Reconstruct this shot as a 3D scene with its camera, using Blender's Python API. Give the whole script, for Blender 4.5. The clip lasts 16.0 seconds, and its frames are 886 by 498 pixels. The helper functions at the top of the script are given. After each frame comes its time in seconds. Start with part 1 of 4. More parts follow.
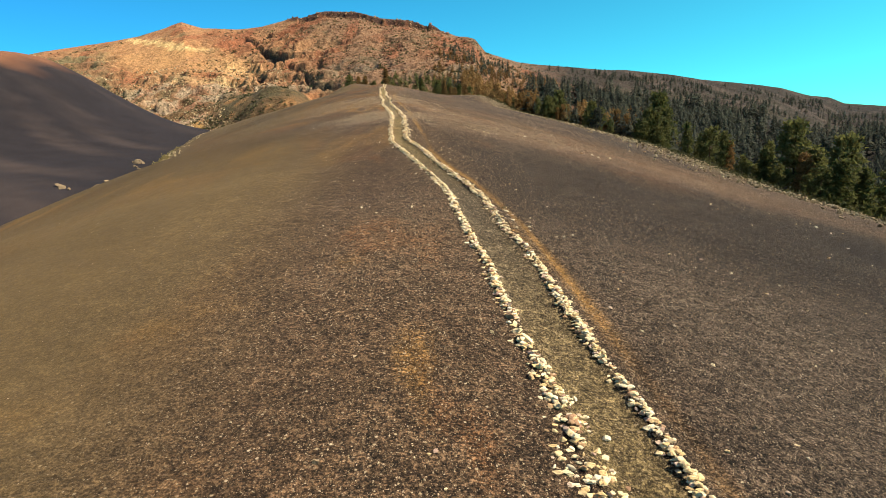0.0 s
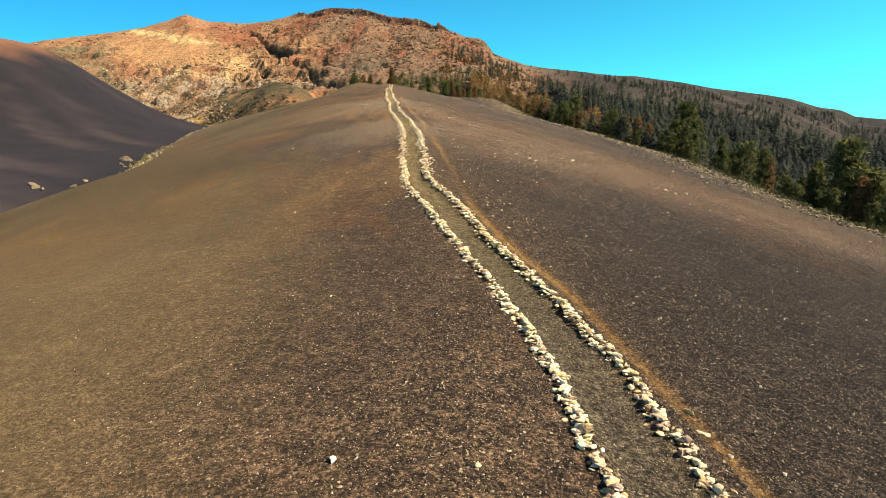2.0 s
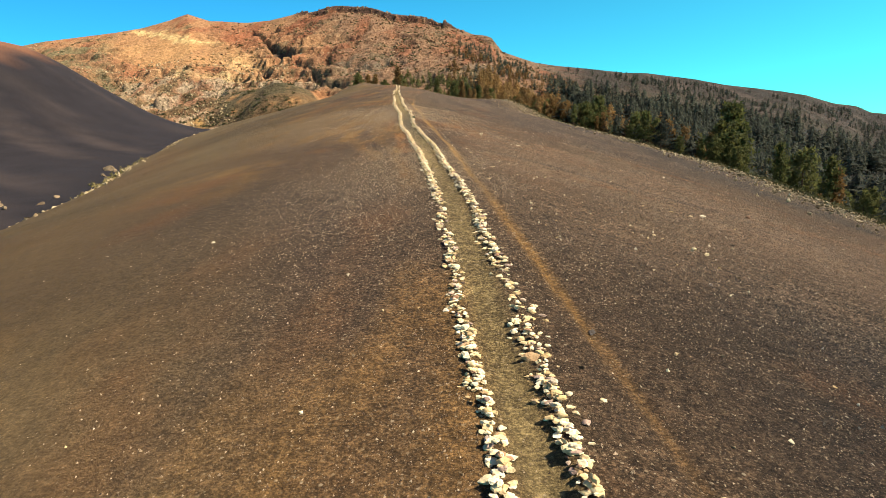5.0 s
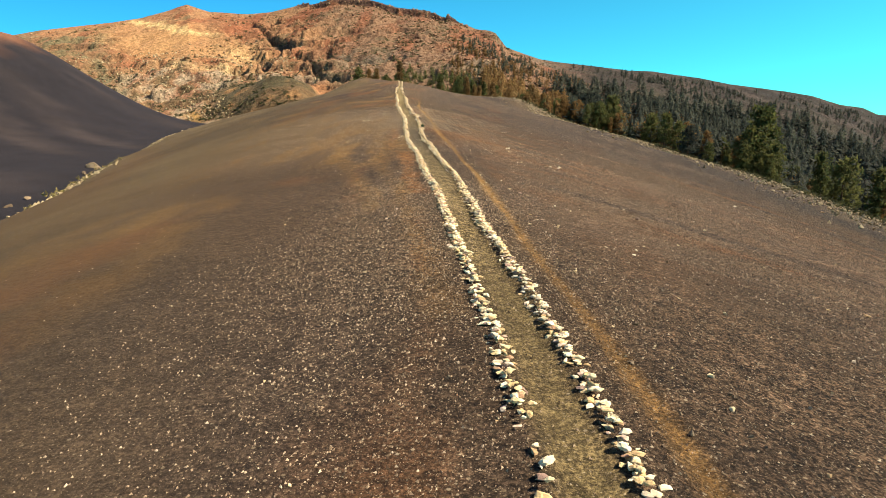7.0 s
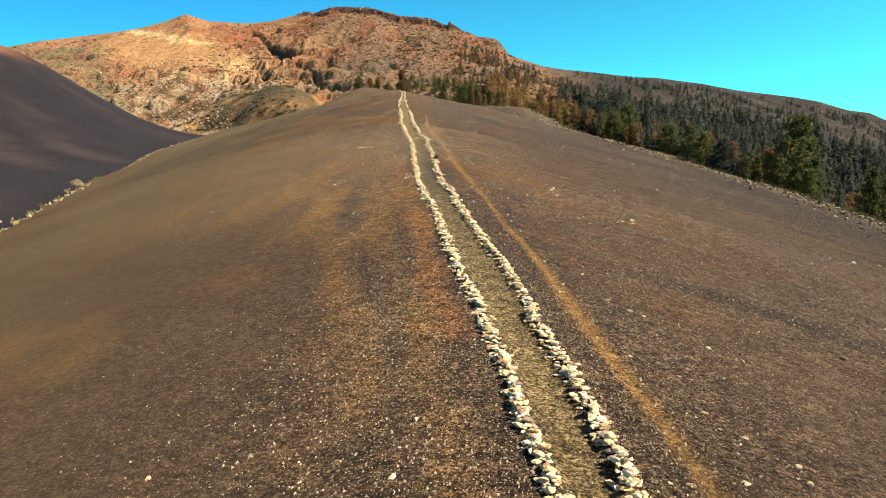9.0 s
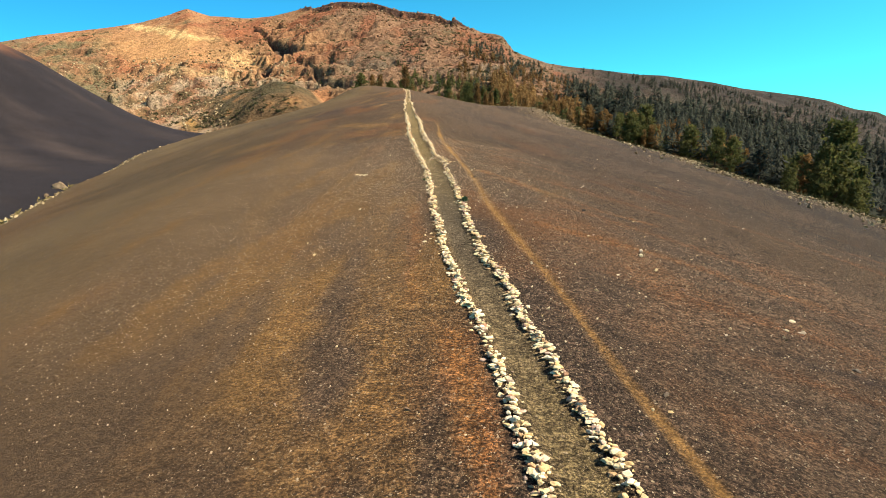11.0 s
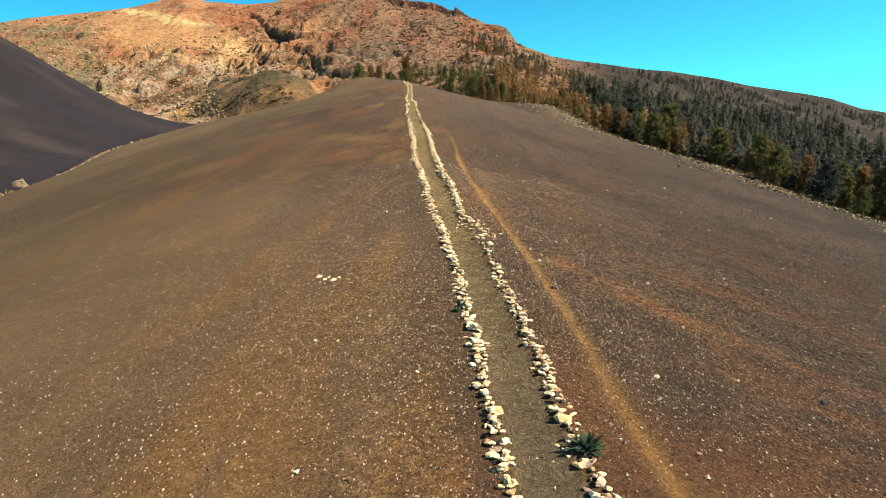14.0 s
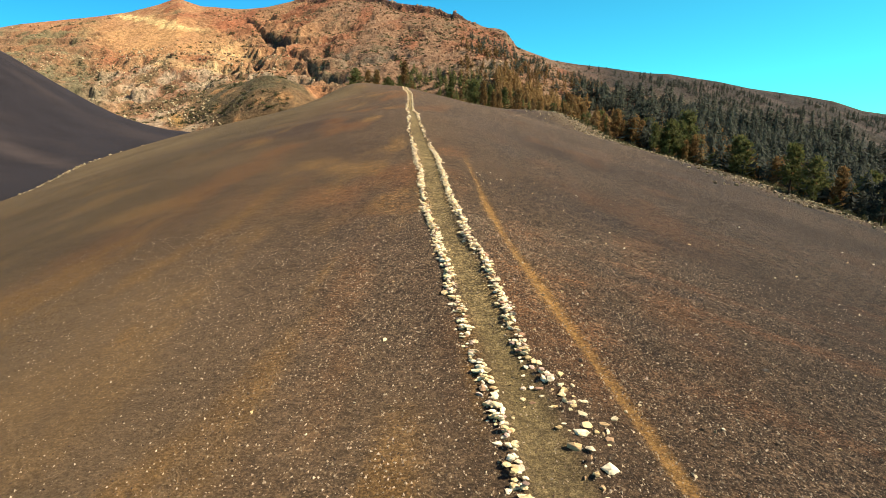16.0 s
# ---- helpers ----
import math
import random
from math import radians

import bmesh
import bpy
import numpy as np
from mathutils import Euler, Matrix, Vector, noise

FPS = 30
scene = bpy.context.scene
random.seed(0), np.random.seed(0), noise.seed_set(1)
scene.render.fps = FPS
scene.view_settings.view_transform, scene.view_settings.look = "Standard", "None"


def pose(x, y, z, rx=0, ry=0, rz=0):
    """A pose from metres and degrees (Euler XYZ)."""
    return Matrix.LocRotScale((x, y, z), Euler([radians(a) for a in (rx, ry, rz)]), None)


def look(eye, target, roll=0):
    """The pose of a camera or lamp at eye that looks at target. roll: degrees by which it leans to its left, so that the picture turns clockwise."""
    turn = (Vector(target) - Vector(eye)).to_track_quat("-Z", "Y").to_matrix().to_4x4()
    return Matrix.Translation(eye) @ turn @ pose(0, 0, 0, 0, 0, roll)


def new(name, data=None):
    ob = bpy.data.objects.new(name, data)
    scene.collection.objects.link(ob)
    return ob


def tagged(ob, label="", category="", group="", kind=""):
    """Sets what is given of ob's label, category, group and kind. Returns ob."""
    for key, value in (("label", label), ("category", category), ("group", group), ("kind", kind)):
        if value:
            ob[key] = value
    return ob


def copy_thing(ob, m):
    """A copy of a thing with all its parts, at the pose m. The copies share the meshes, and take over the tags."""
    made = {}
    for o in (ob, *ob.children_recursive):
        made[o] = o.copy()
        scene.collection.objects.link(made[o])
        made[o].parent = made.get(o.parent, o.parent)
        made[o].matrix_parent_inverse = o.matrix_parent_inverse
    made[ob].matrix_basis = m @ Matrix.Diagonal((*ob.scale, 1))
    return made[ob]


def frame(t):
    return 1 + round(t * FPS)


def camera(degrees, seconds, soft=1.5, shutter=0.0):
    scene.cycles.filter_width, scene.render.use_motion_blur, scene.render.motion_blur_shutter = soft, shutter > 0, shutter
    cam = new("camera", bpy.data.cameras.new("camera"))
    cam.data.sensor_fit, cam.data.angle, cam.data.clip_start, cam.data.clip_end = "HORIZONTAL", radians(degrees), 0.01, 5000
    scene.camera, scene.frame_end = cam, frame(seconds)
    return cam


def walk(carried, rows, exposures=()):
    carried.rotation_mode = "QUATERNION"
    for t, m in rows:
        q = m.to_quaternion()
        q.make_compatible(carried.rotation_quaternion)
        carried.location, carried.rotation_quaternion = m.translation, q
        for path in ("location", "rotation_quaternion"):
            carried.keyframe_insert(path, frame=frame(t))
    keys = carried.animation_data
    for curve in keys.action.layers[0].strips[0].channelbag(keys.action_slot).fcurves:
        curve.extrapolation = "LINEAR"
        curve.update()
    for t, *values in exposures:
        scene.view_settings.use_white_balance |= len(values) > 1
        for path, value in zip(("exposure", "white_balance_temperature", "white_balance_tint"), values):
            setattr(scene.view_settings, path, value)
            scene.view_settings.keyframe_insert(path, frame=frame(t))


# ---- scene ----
cam = camera(69.5, 16.0, soft=0.75)
PATH = [
    (0, (3.271, -4.149, 11.379), (3.157, -2.181, 11.043), -1.1),
    (0.5, (2.484, 0.461, 11.931), (2.373, 2.43, 11.599), -0.6),
    (1, (1.923, 4.55, 12.276), (1.811, 6.519, 11.947), -0.4),
    (1.5, (1.241, 8.478, 12.73), (1.128, 10.447, 12.399), 0.1),
    (2, (0.684, 12.164, 13.121), (0.568, 14.132, 12.787), 0.6),
    (2.5, (-0.021, 15.86, 13.619), (-0.140, 17.828, 13.284), 1.1),
    (3, (-0.571, 19.149, 14.05), (-0.697, 21.117, 13.718), 0.8),
    (3.5, (-1.186, 22.755, 14.526), (-1.319, 24.724, 14.198), 0.4),
    (4, (-1.775, 26.338, 14.842), (-1.912, 28.306, 14.514), -0.1),
    (6.5, (-4.574, 43.16, 16.751), (-4.704, 45.124, 16.396), 0.9),
    (7, (-5.100, 46.524, 17.111), (-5.231, 48.488, 16.758), 1.0),
    (7.5, (-5.728, 50.103, 17.523), (-5.862, 52.068, 17.174), 0.9),
    (8, (-6.199, 53.46, 17.834), (-6.337, 55.426, 17.492), 0.8),
    (8.5, (-6.731, 56.885, 18.291), (-6.871, 58.852, 17.954), 0.6),
    (9, (-7.206, 59.653, 18.734), (-7.345, 61.62, 18.403), 0.6),
    (11.5, (-9.884, 75.102, 20.72), (-10.028, 77.066, 20.374), 1.0),
    (12, (-10.305, 78.105, 21.082), (-10.448, 80.069, 20.73), 1.1),
    (12.5, (-10.828, 81.197, 21.52), (-10.967, 83.16, 21.16), 1.1),
    (13, (-11.303, 84.193, 21.794), (-11.440, 86.155, 21.431), 1.3),
    (13.5, (-11.815, 87.51, 22.164), (-11.950, 89.471, 21.798), 1.5),
    (14, (-12.280, 90.381, 22.511), (-12.413, 92.343, 22.144), 1.9),
    (14.5, (-12.775, 93.339, 22.955), (-12.910, 95.301, 22.592), 2.0),
    (15, (-13.305, 96.356, 23.238), (-13.438, 98.319, 22.879), 2.2),
    (15.5, (-13.838, 99.436, 23.629), (-13.971, 101.4, 23.273), 1.9),
    (16, (-14.185, 102.238, 23.799), (-14.315, 104.202, 23.444), 1.6),
]
walk(cam, [(t, look(eye, target, roll)) for t, eye, target, roll in PATH],
     exposures=((0.0, 1.29), (0.5, 1.36), (1.2, 1.42), (10.8, 1.42), (12.5, 1.34), (14.5, 1.42), (16.0, 1.42)))

# ---- light ----
SUN_FROM = Vector((0.72, -0.16, 0.66)).normalized()
sun_data = bpy.data.lights.new("sun", "SUN")
sun_data.energy, sun_data.angle, sun_data.color = 5.0, radians(0.5), (1.0, 0.88, 0.68)
sun = new("sun", sun_data)
sun.matrix_world = look(SUN_FROM * 100, (0, 0, 0))
world = bpy.data.worlds.new("sky")
scene.world = world
world.use_nodes = True
wn, wl = world.node_tree.nodes, world.node_tree.links
sky = wn.new("ShaderNodeTexSky")
sky.sky_type, sky.sun_disc = "NISHITA", False
sky.sun_elevation = math.asin(SUN_FROM.z)
sky.sun_rotation = math.atan2(SUN_FROM.x, SUN_FROM.y)
sky.altitude, sky.air_density, sky.dust_density, sky.ozone_density = 2000, 1.0, 0.2, 2.5
tint = wn.new("ShaderNodeMix")
tint.data_type, tint.blend_type = "RGBA", "MULTIPLY"
tint.inputs["Factor"].default_value = 1.0
view_way = wn.new("ShaderNodeTexCoord")
toward = wn.new("ShaderNodeVectorMath")
toward.operation = "DOT_PRODUCT"
toward.inputs[1].default_value = Vector((SUN_FROM.x, SUN_FROM.y, 0)).normalized()
wl.new(view_way.outputs["Generated"], toward.inputs[0])
spread_out = wn.new("ShaderNodeMapRange")
spread_out.inputs["From Min"].default_value, spread_out.inputs["From Max"].default_value = -1.0, 1.0
wl.new(toward.outputs["Value"], spread_out.inputs["Value"])
side_tone = wn.new("ShaderNodeValToRGB")
side_tone.color_ramp.elements[0].position, side_tone.color_ramp.elements[0].color = 0.12, (0.10, 0.66, 0.90, 1)
side_tone.color_ramp.elements[1].position, side_tone.color_ramp.elements[1].color = 1.0, (0.95, 1.0, 0.92, 1)
mid_tone = side_tone.color_ramp.elements.new(0.66)
mid_tone.color = (0.21, 1.10, 0.95, 1)
wl.new(spread_out.outputs["Result"], side_tone.inputs[0])
upward = wn.new("ShaderNodeSeparateXYZ")
wl.new(view_way.outputs["Generated"], upward.inputs[0])
overhead = wn.new("ShaderNodeMapRange")
overhead.inputs["From Min"].default_value, overhead.inputs["From Max"].default_value = 0.26, 0.55
wl.new(upward.outputs["Z"], overhead.inputs["Value"])
fade = wn.new("ShaderNodeMix")
fade.data_type = "RGBA"
fade.inputs[7].default_value = (0.85, 0.62, 0.58, 1.0)
wl.new(overhead.outputs["Result"], fade.inputs["Factor"])
wl.new(side_tone.outputs[0], fade.inputs[6])
wl.new(fade.outputs[2], tint.inputs[7])
wl.new(sky.outputs[0], tint.inputs[6])
wl.new(tint.outputs[2], wn["Background"].inputs["Color"])
wn["Background"].inputs["Strength"].default_value = 0.075
scene.view_settings.exposure = 1.42


# ---- small tools ----
def smooth_max(a, b, k):
    return k * np.logaddexp(a / k, b / k)


def soft_plus(x, k):
    return k * np.logaddexp(0, x / k)


def curve_through(xk, yk, x):
    """A smooth curve through knots."""
    xk, yk = np.asarray(xk, float), np.asarray(yk, float)
    h = np.diff(xk)
    d = np.diff(yk) / h
    m = np.empty_like(yk)
    m[1:-1] = (d[:-1] * h[1:] + d[1:] * h[:-1]) / (h[1:] + h[:-1])
    m[0], m[-1] = d[0], d[-1]
    x = np.clip(x, xk[0], xk[-1])
    i = np.clip(np.searchsorted(xk, x) - 1, 0, len(h) - 1)
    t = (x - xk[i]) / h[i]
    return ((2 * t**3 - 3 * t**2 + 1) * yk[i] + (t**3 - 2 * t**2 + t) * h[i] * m[i]
            + (3 * t**2 - 2 * t**3) * yk[i + 1] + (t**3 - t**2) * h[i] * m[i + 1])


def lattice(ix, iy, seed):
    n = (ix * 374761393 + iy * 668265263 + seed * 974634777) & 0xFFFFFFFF
    n = ((n ^ (n >> 13)) * 1274126177) & 0xFFFFFFFF
    return ((n ^ (n >> 16)) & 0xFFFF) / 65535.0 * 2 - 1


def value_noise(x, y, seed=0):
    x, y = np.broadcast_arrays(np.asarray(x, float), np.asarray(y, float))
    ix, iy = np.floor(x).astype(np.int64), np.floor(y).astype(np.int64)
    fx, fy = x - ix, y - iy
    fx, fy = fx * fx * (3 - 2 * fx), fy * fy * (3 - 2 * fy)
    a, b = lattice(ix, iy, seed), lattice(ix + 1, iy, seed)
    c, d = lattice(ix, iy + 1, seed), lattice(ix + 1, iy + 1, seed)
    return (a * (1 - fx) + b * fx) * (1 - fy) + (c * (1 - fx) + d * fx) * fy


def layered_noise(x, y, octaves=4, seed=0, ridged=False):
    total, amp = 0.0, 1.0
    for k in range(octaves):
        n = value_noise(x * 2**k + 13.7 * k, y * 2**k - 7.1 * k, seed + k)
        total = total + amp * ((1 - 2 * np.abs(n)) if ridged else n)
        amp *= 0.5
    return total


# ---- plan of the ridge ----
PATH_Y = [-60, 8, 12, 16, 20, 24, 28, 32, 36, 40, 44, 48, 52, 56, 60, 65, 70, 75, 80, 85, 90, 95, 100, 105, 110, 115, 120, 125, 130, 136, 142, 150, 160, 175, 195, 215]
LEFT_X = [12.23, 4.52, 3.84, 3.22, 2.53, 1.86, 0.89, -0.36, -1.59, -2.62, -3.22, -3.75, -4.27, -4.69, -5.23, -6.09, -6.74, -7.54, -8.45, -9.3, -10.3, -11.22, -11.97, -12.62, -13.44, -14.2, -15.16, -16.06, -16.88, -17.67, -18.54, -19.79, -21.37, -23.32, -26.09, -28.4]
RIGHT_X = [14.48, 6.23, 5.5, 4.81, 4.04, 3.52, 2.38, 0.98, -0.28, -1.55, -2.16, -2.61, -3.06, -3.56, -4.01, -4.9, -5.58, -6.24, -7.09, -8.12, -9.01, -10.0, -10.64, -11.41, -12.14, -13.09, -13.9, -14.82, -15.68, -16.42, -17.26, -18.49, -20.12, -22.23, -25.17, -27.63]
TRAIL_X = [14.74, 6.82, 6.16, 5.53, 4.88, 4.02, 2.97, 1.46, 0.35, -0.2, -0.81, -1.5, -2.17, -2.65, -3.19, -3.91, -4.42, -5.06, -5.72, -6.68, -7.42, -8.4, -9.44, -10.02, -10.76, -11.64, -12.55, -13.41, -14.1, -14.69, -15.31, -16.05, -16.78, -18.31, -20.84, -23.38]
FAR_Y, FAR_LEFT, FAR_RIGHT = [260, 320, 380, 440], [-35.2, -43.4, -51.8, -59.8], [-33.9, -42.1, -50.5, -58.5]
CREST_Y = [-2000, -200, -40, 0, 14, 35, 50, 64, 80, 100, 120, 148, 175, 198, 230, 300, 420, 700, 4000]
CREST_X = [120, 30, 4.2, 2.2, 1.0, -0.9, -3.5, -5.4, -7.7, -11.1, -14.15, -18.85, -23.35, -26.75, -31.4, -40.9, -57.9, -80, -300]
CREST_Z = [-60, -18, 1.5, 5.57, 7.83, 10.56, 12.8, 14.2, 15.6, 17.6, 19.65, 23.0, 26.1, 27.8, 31.4, 37.0, 44.3, 33.0, 10.0]


def row_left(y):
    return curve_through(PATH_Y + FAR_Y, LEFT_X + FAR_LEFT, y)


def row_right(y):
    return curve_through(PATH_Y + FAR_Y, RIGHT_X + FAR_RIGHT, y)


def trail_x(y):
    return curve_through(PATH_Y, TRAIL_X, y)


def crest_x(y):
    return curve_through(CREST_Y, CREST_X, y)


EDGE_Y, EDGE_U = [-400, 60, 100, 150, 200, 230, 255, 270, 300, 400], [90, 72, 72, 74, 77, 77, 85, 67, 47, 33]


def edge_u(y):
    return np.interp(y, EDGE_Y, EDGE_U)


def rim_w(y):
    """How far the cinder slope reaches to the rim over the dark valley."""
    return np.interp(y, [0, 100, 170, 240, 400], [55, 41, 59, 74, 60])


def ground_z(x, y, apart=False):
    """Height of the cinder ridge, the valleys beside it and the cone beyond."""
    x, y = np.broadcast_arrays(np.asarray(x, float), np.asarray(y, float))
    u, z = x - crest_x(y), curve_through(CREST_Y, CREST_Z, y)
    w, v, yy = np.maximum(-u, 0), np.maximum(u, 0), np.clip(y, 0, 260)
    rise = 0.138 - 0.084 * yy / 100
    lip = 11.6 - 0.015 * yy
    left = rise * w - (0.4415 - 0.0707 * yy / 100 + rise) * (soft_plus(w - lip, 9.3) - soft_plus(-lip, 9.3))
    left = left - 0.5 * (soft_plus(w - rim_w(y), 3.0) - soft_plus(-rim_w(y), 3.0))
    steep = np.interp(y, [60, 190], [0.162, 0.120])
    right = -0.1156 * v - steep * (np.sqrt(v * v + 64) - 8)
    right = right - np.interp(y, [235, 290], [0.25, 0.06]) * (soft_plus(v - edge_u(y), 3.0) - soft_plus(-edge_u(y), 3.0))
    ridge = z + np.where(u < 0, left, right)
    ridge = ridge + 0.10 * layered_noise(x / 9, y / 9, 3, 3) + 0.25 * layered_noise(x / 40, y / 40, 2, 9)
    r = np.hypot(x + 353.3, (y - 370.7) * 1.13)
    valley_left = 4.6 + 0.076 * (np.clip(y, -300, 430) - 240)
    hump = soft_plus(0.68 * (166.8 - r), 9.5)
    hump = 54.6 - soft_plus(54.6 - hump, 6)
    cone = valley_left + hump + 0.9 * layered_noise(x / 50, y / 50, 3, 21)
    valley_right = -29 + 0.01 * (np.clip(y, -300, 600) - 100) + 2.5 * layered_noise(x / 45, y / 45, 3, 31)
    side = np.clip(0.5 + u / np.interp(y, [350, 450], [0.02, 160]), 0, 1)
    ridge = ridge + 4.0 * np.exp(-((x - 6) / 14) ** 2 - ((y - 292) / 9) ** 2)
    ridge = ridge + 4.0 * np.exp(-((x + 63) / 11) ** 2 - ((y - 334) / 20) ** 2)
    other = cone + (valley_right - cone) * side
    return (ridge, other) if apart else smooth_max(ridge, other, np.where(u < 0, 2.0, 3.0))


def path_z(x, y):
    """Ground with the trodden bed between the stone rows."""
    a, b = row_left(y), row_right(y)
    mid, half = (a + b) / 2, (b - a) / 2
    bed = np.clip((half * 0.85 - np.abs(x - mid)) / 0.3, 0, 1) * np.clip((430 - y) / 20, 0, 1)
    trod = np.exp(-((x - trail_x(y)) / 0.16) ** 2) * np.clip((165 - y) / 20, 0, 1)
    return ground_z(x, y) - 0.10 * bed * bed * (3 - 2 * bed) - 0.05 * trod


# ---- node tools ----
def material(name, roughness=0.9):
    m = bpy.data.materials.new(name)
    m.use_nodes = True
    n = m.node_tree.nodes
    b = n["Principled BSDF"]
    b.inputs["Roughness"].default_value = roughness
    b.inputs["Specular IOR Level"].default_value = 0.15
    b.inputs["Diffuse Roughness"].default_value = 1.0
    return m, n, m.node_tree.links, b


def noise_node(n, l, scale, detail=4.0, rough=0.55, vector=None):
    t = n.new("ShaderNodeTexNoise")
    t.inputs["Scale"].default_value, t.inputs["Detail"].default_value = scale, detail
    t.inputs["Roughness"].default_value = rough
    if vector is not None:
        l.new(vector, t.inputs["Vector"])
    return t.outputs["Fac"]


def ramp(n, l, source, stops):
    r = n.new("ShaderNodeValToRGB")
    e = r.color_ramp.elements
    while len(e) < len(stops):
        e.new(0.5)
    for el, (p, c) in zip(e, stops):
        el.position, el.color = p, (*c, 1) if len(c) == 3 else c
    l.new(source, r.inputs[0])
    return r.outputs[0]


def blend(n, l, factor, a, b, mode="MIX"):
    m = n.new("ShaderNodeMix")
    m.data_type, m.blend_type = "RGBA", mode
    for socket, value in ((m.inputs["Factor"], factor), (m.inputs[6], a), (m.inputs[7], b)):
        if isinstance(value, (int, float)):
            socket.default_value = value
        elif isinstance(value, tuple):
            socket.default_value = (*value, 1)
        else:
            l.new(value, socket)
    return m.outputs[2]


def calc(n, l, op, a, b=0.0):
    m = n.new("ShaderNodeMath")
    m.operation = op
    for socket, value in ((m.inputs[0], a), (m.inputs[1], b)):
        if isinstance(value, (int, float)):
            socket.default_value = value
        else:
            l.new(value, socket)
    return m.outputs[0]


def bump(n, l, b, height, strength, distance):
    t = n.new("ShaderNodeBump")
    t.inputs["Strength"].default_value, t.inputs["Distance"].default_value = strength, distance
    l.new(height, t.inputs["Height"])
    l.new(t.outputs[0], b.inputs["Normal"])


def grey(v):
    return (v, v, v)


# ---- materials ----
def cinder_material():
    m, n, l, b = material("cinder_soil", 0.95)
    pos = n.new("ShaderNodeNewGeometry").outputs["Position"]
    soil = n.new("ShaderNodeVertexColor")
    soil.layer_name = "soil"
    # broad tone, streaks down the slope, grain, light lapilli
    broad = noise_node(n, l, 0.09, 5, 0.6, pos)
    tone = ramp(n, l, broad, [(0.30, grey(0.80)), (0.55, grey(1.0)), (0.75, grey(1.14))])
    grain = noise_node(n, l, 17.0, 5, 0.8, pos)
    grit = ramp(n, l, grain, [(0.40, grey(0.2)), (0.5, grey(0.9)), (0.60, grey(2.2))])
    col = blend(n, l, 1.0, soil.outputs[0], tone, "MULTIPLY")
    rough_ground = calc(n, l, "ADD", calc(n, l, "MULTIPLY", soil.outputs[1], 0.88), 0.12)
    col = blend(n, l, rough_ground, col, grit, "MULTIPLY")
    clods = noise_node(n, l, 3.2, 7, 0.78, pos)
    col = blend(n, l, rough_ground, col, ramp(n, l, clods, [(0.38, grey(0.5)), (0.5, grey(0.97)), (0.62, grey(1.75))]), "MULTIPLY")
    lumps = noise_node(n, l, 8.5, 3, 0.6, pos)
    col = blend(n, l, rough_ground, col, ramp(n, l, lumps, [(0.40, grey(0.55)), (0.5, grey(1.0)), (0.60, grey(1.6))]), "MULTIPLY")
    patch = noise_node(n, l, 0.8, 6, 0.72, pos)
    col = blend(n, l, rough_ground, col, ramp(n, l, patch, [(0.36, grey(0.7)), (0.5, grey(0.98)), (0.64, grey(1.35))]), "MULTIPLY")
    where = noise_node(n, l, 0.35, 4, 0.6, pos)
    height = calc(n, l, "ADD", grain, calc(n, l, "MULTIPLY", clods, 2.0))
    for scale, share, shift in ((10.0, 1.15, 0.0), (19.0, 0.90, 3.7), (34.0, 0.72, 9.1)):
        cells = n.new("ShaderNodeTexVoronoi")
        cells.inputs["Scale"].default_value = scale
        moved = n.new("ShaderNodeVectorMath")
        moved.inputs[1].default_value = (shift, shift, shift)
        l.new(pos, moved.inputs[0])
        l.new(moved.outputs[0], cells.inputs["Vector"])
        dots = ramp(n, l, cells.outputs["Distance"], [(0.22, grey(1.0)), (0.34, grey(0.0))])
        pick = n.new("ShaderNodeSeparateColor")
        l.new(cells.outputs["Color"], pick.inputs[0])
        few = calc(n, l, "GREATER_THAN", calc(n, l, "ADD", pick.outputs[0], calc(n, l, "MULTIPLY", where, 0.75)), share)
        light = ramp(n, l, pick.outputs[1], [(0.0, (0.02, 0.016, 0.014)), (0.35, (0.07, 0.048, 0.032)), (0.6, (0.22, 0.155, 0.092)), (0.88, (0.46, 0.35, 0.22)), (1.0, (0.70, 0.58, 0.41))])
        mask = calc(n, l, "MULTIPLY", calc(n, l, "MULTIPLY", dots, few), soil.outputs[1])
        col = blend(n, l, mask, col, light)
        height = calc(n, l, "ADD", height, calc(n, l, "MULTIPLY", mask, 0.3))
    l.new(col, b.inputs["Base Color"])
    bump(n, l, b, height, 1.0, 0.13)
    return m


def rock_material(name, stops, scale=1.6, strength=0.9, distance=0.04):
    m, n, l, b = material(name, 0.9)
    info = n.new("ShaderNodeObjectInfo").outputs["Random"]
    geo = n.new("ShaderNodeNewGeometry")
    pos = geo.outputs["Position"]
    both = calc(n, l, "FRACT", calc(n, l, "ADD", info, geo.outputs["Random Per Island"]))
    col = ramp(n, l, both, stops)
    stain = noise_node(n, l, scale * 3, 5, 0.7, pos)
    col = blend(n, l, 1.0, col, ramp(n, l, stain, [(0.34, grey(0.5)), (0.46, grey(0.95)), (0.7, grey(1.1))]), "MULTIPLY")
    l.new(col, b.inputs["Base Color"])
    bump(n, l, b, noise_node(n, l, scale * 8, 4, 0.7, pos), strength, distance)
    return m


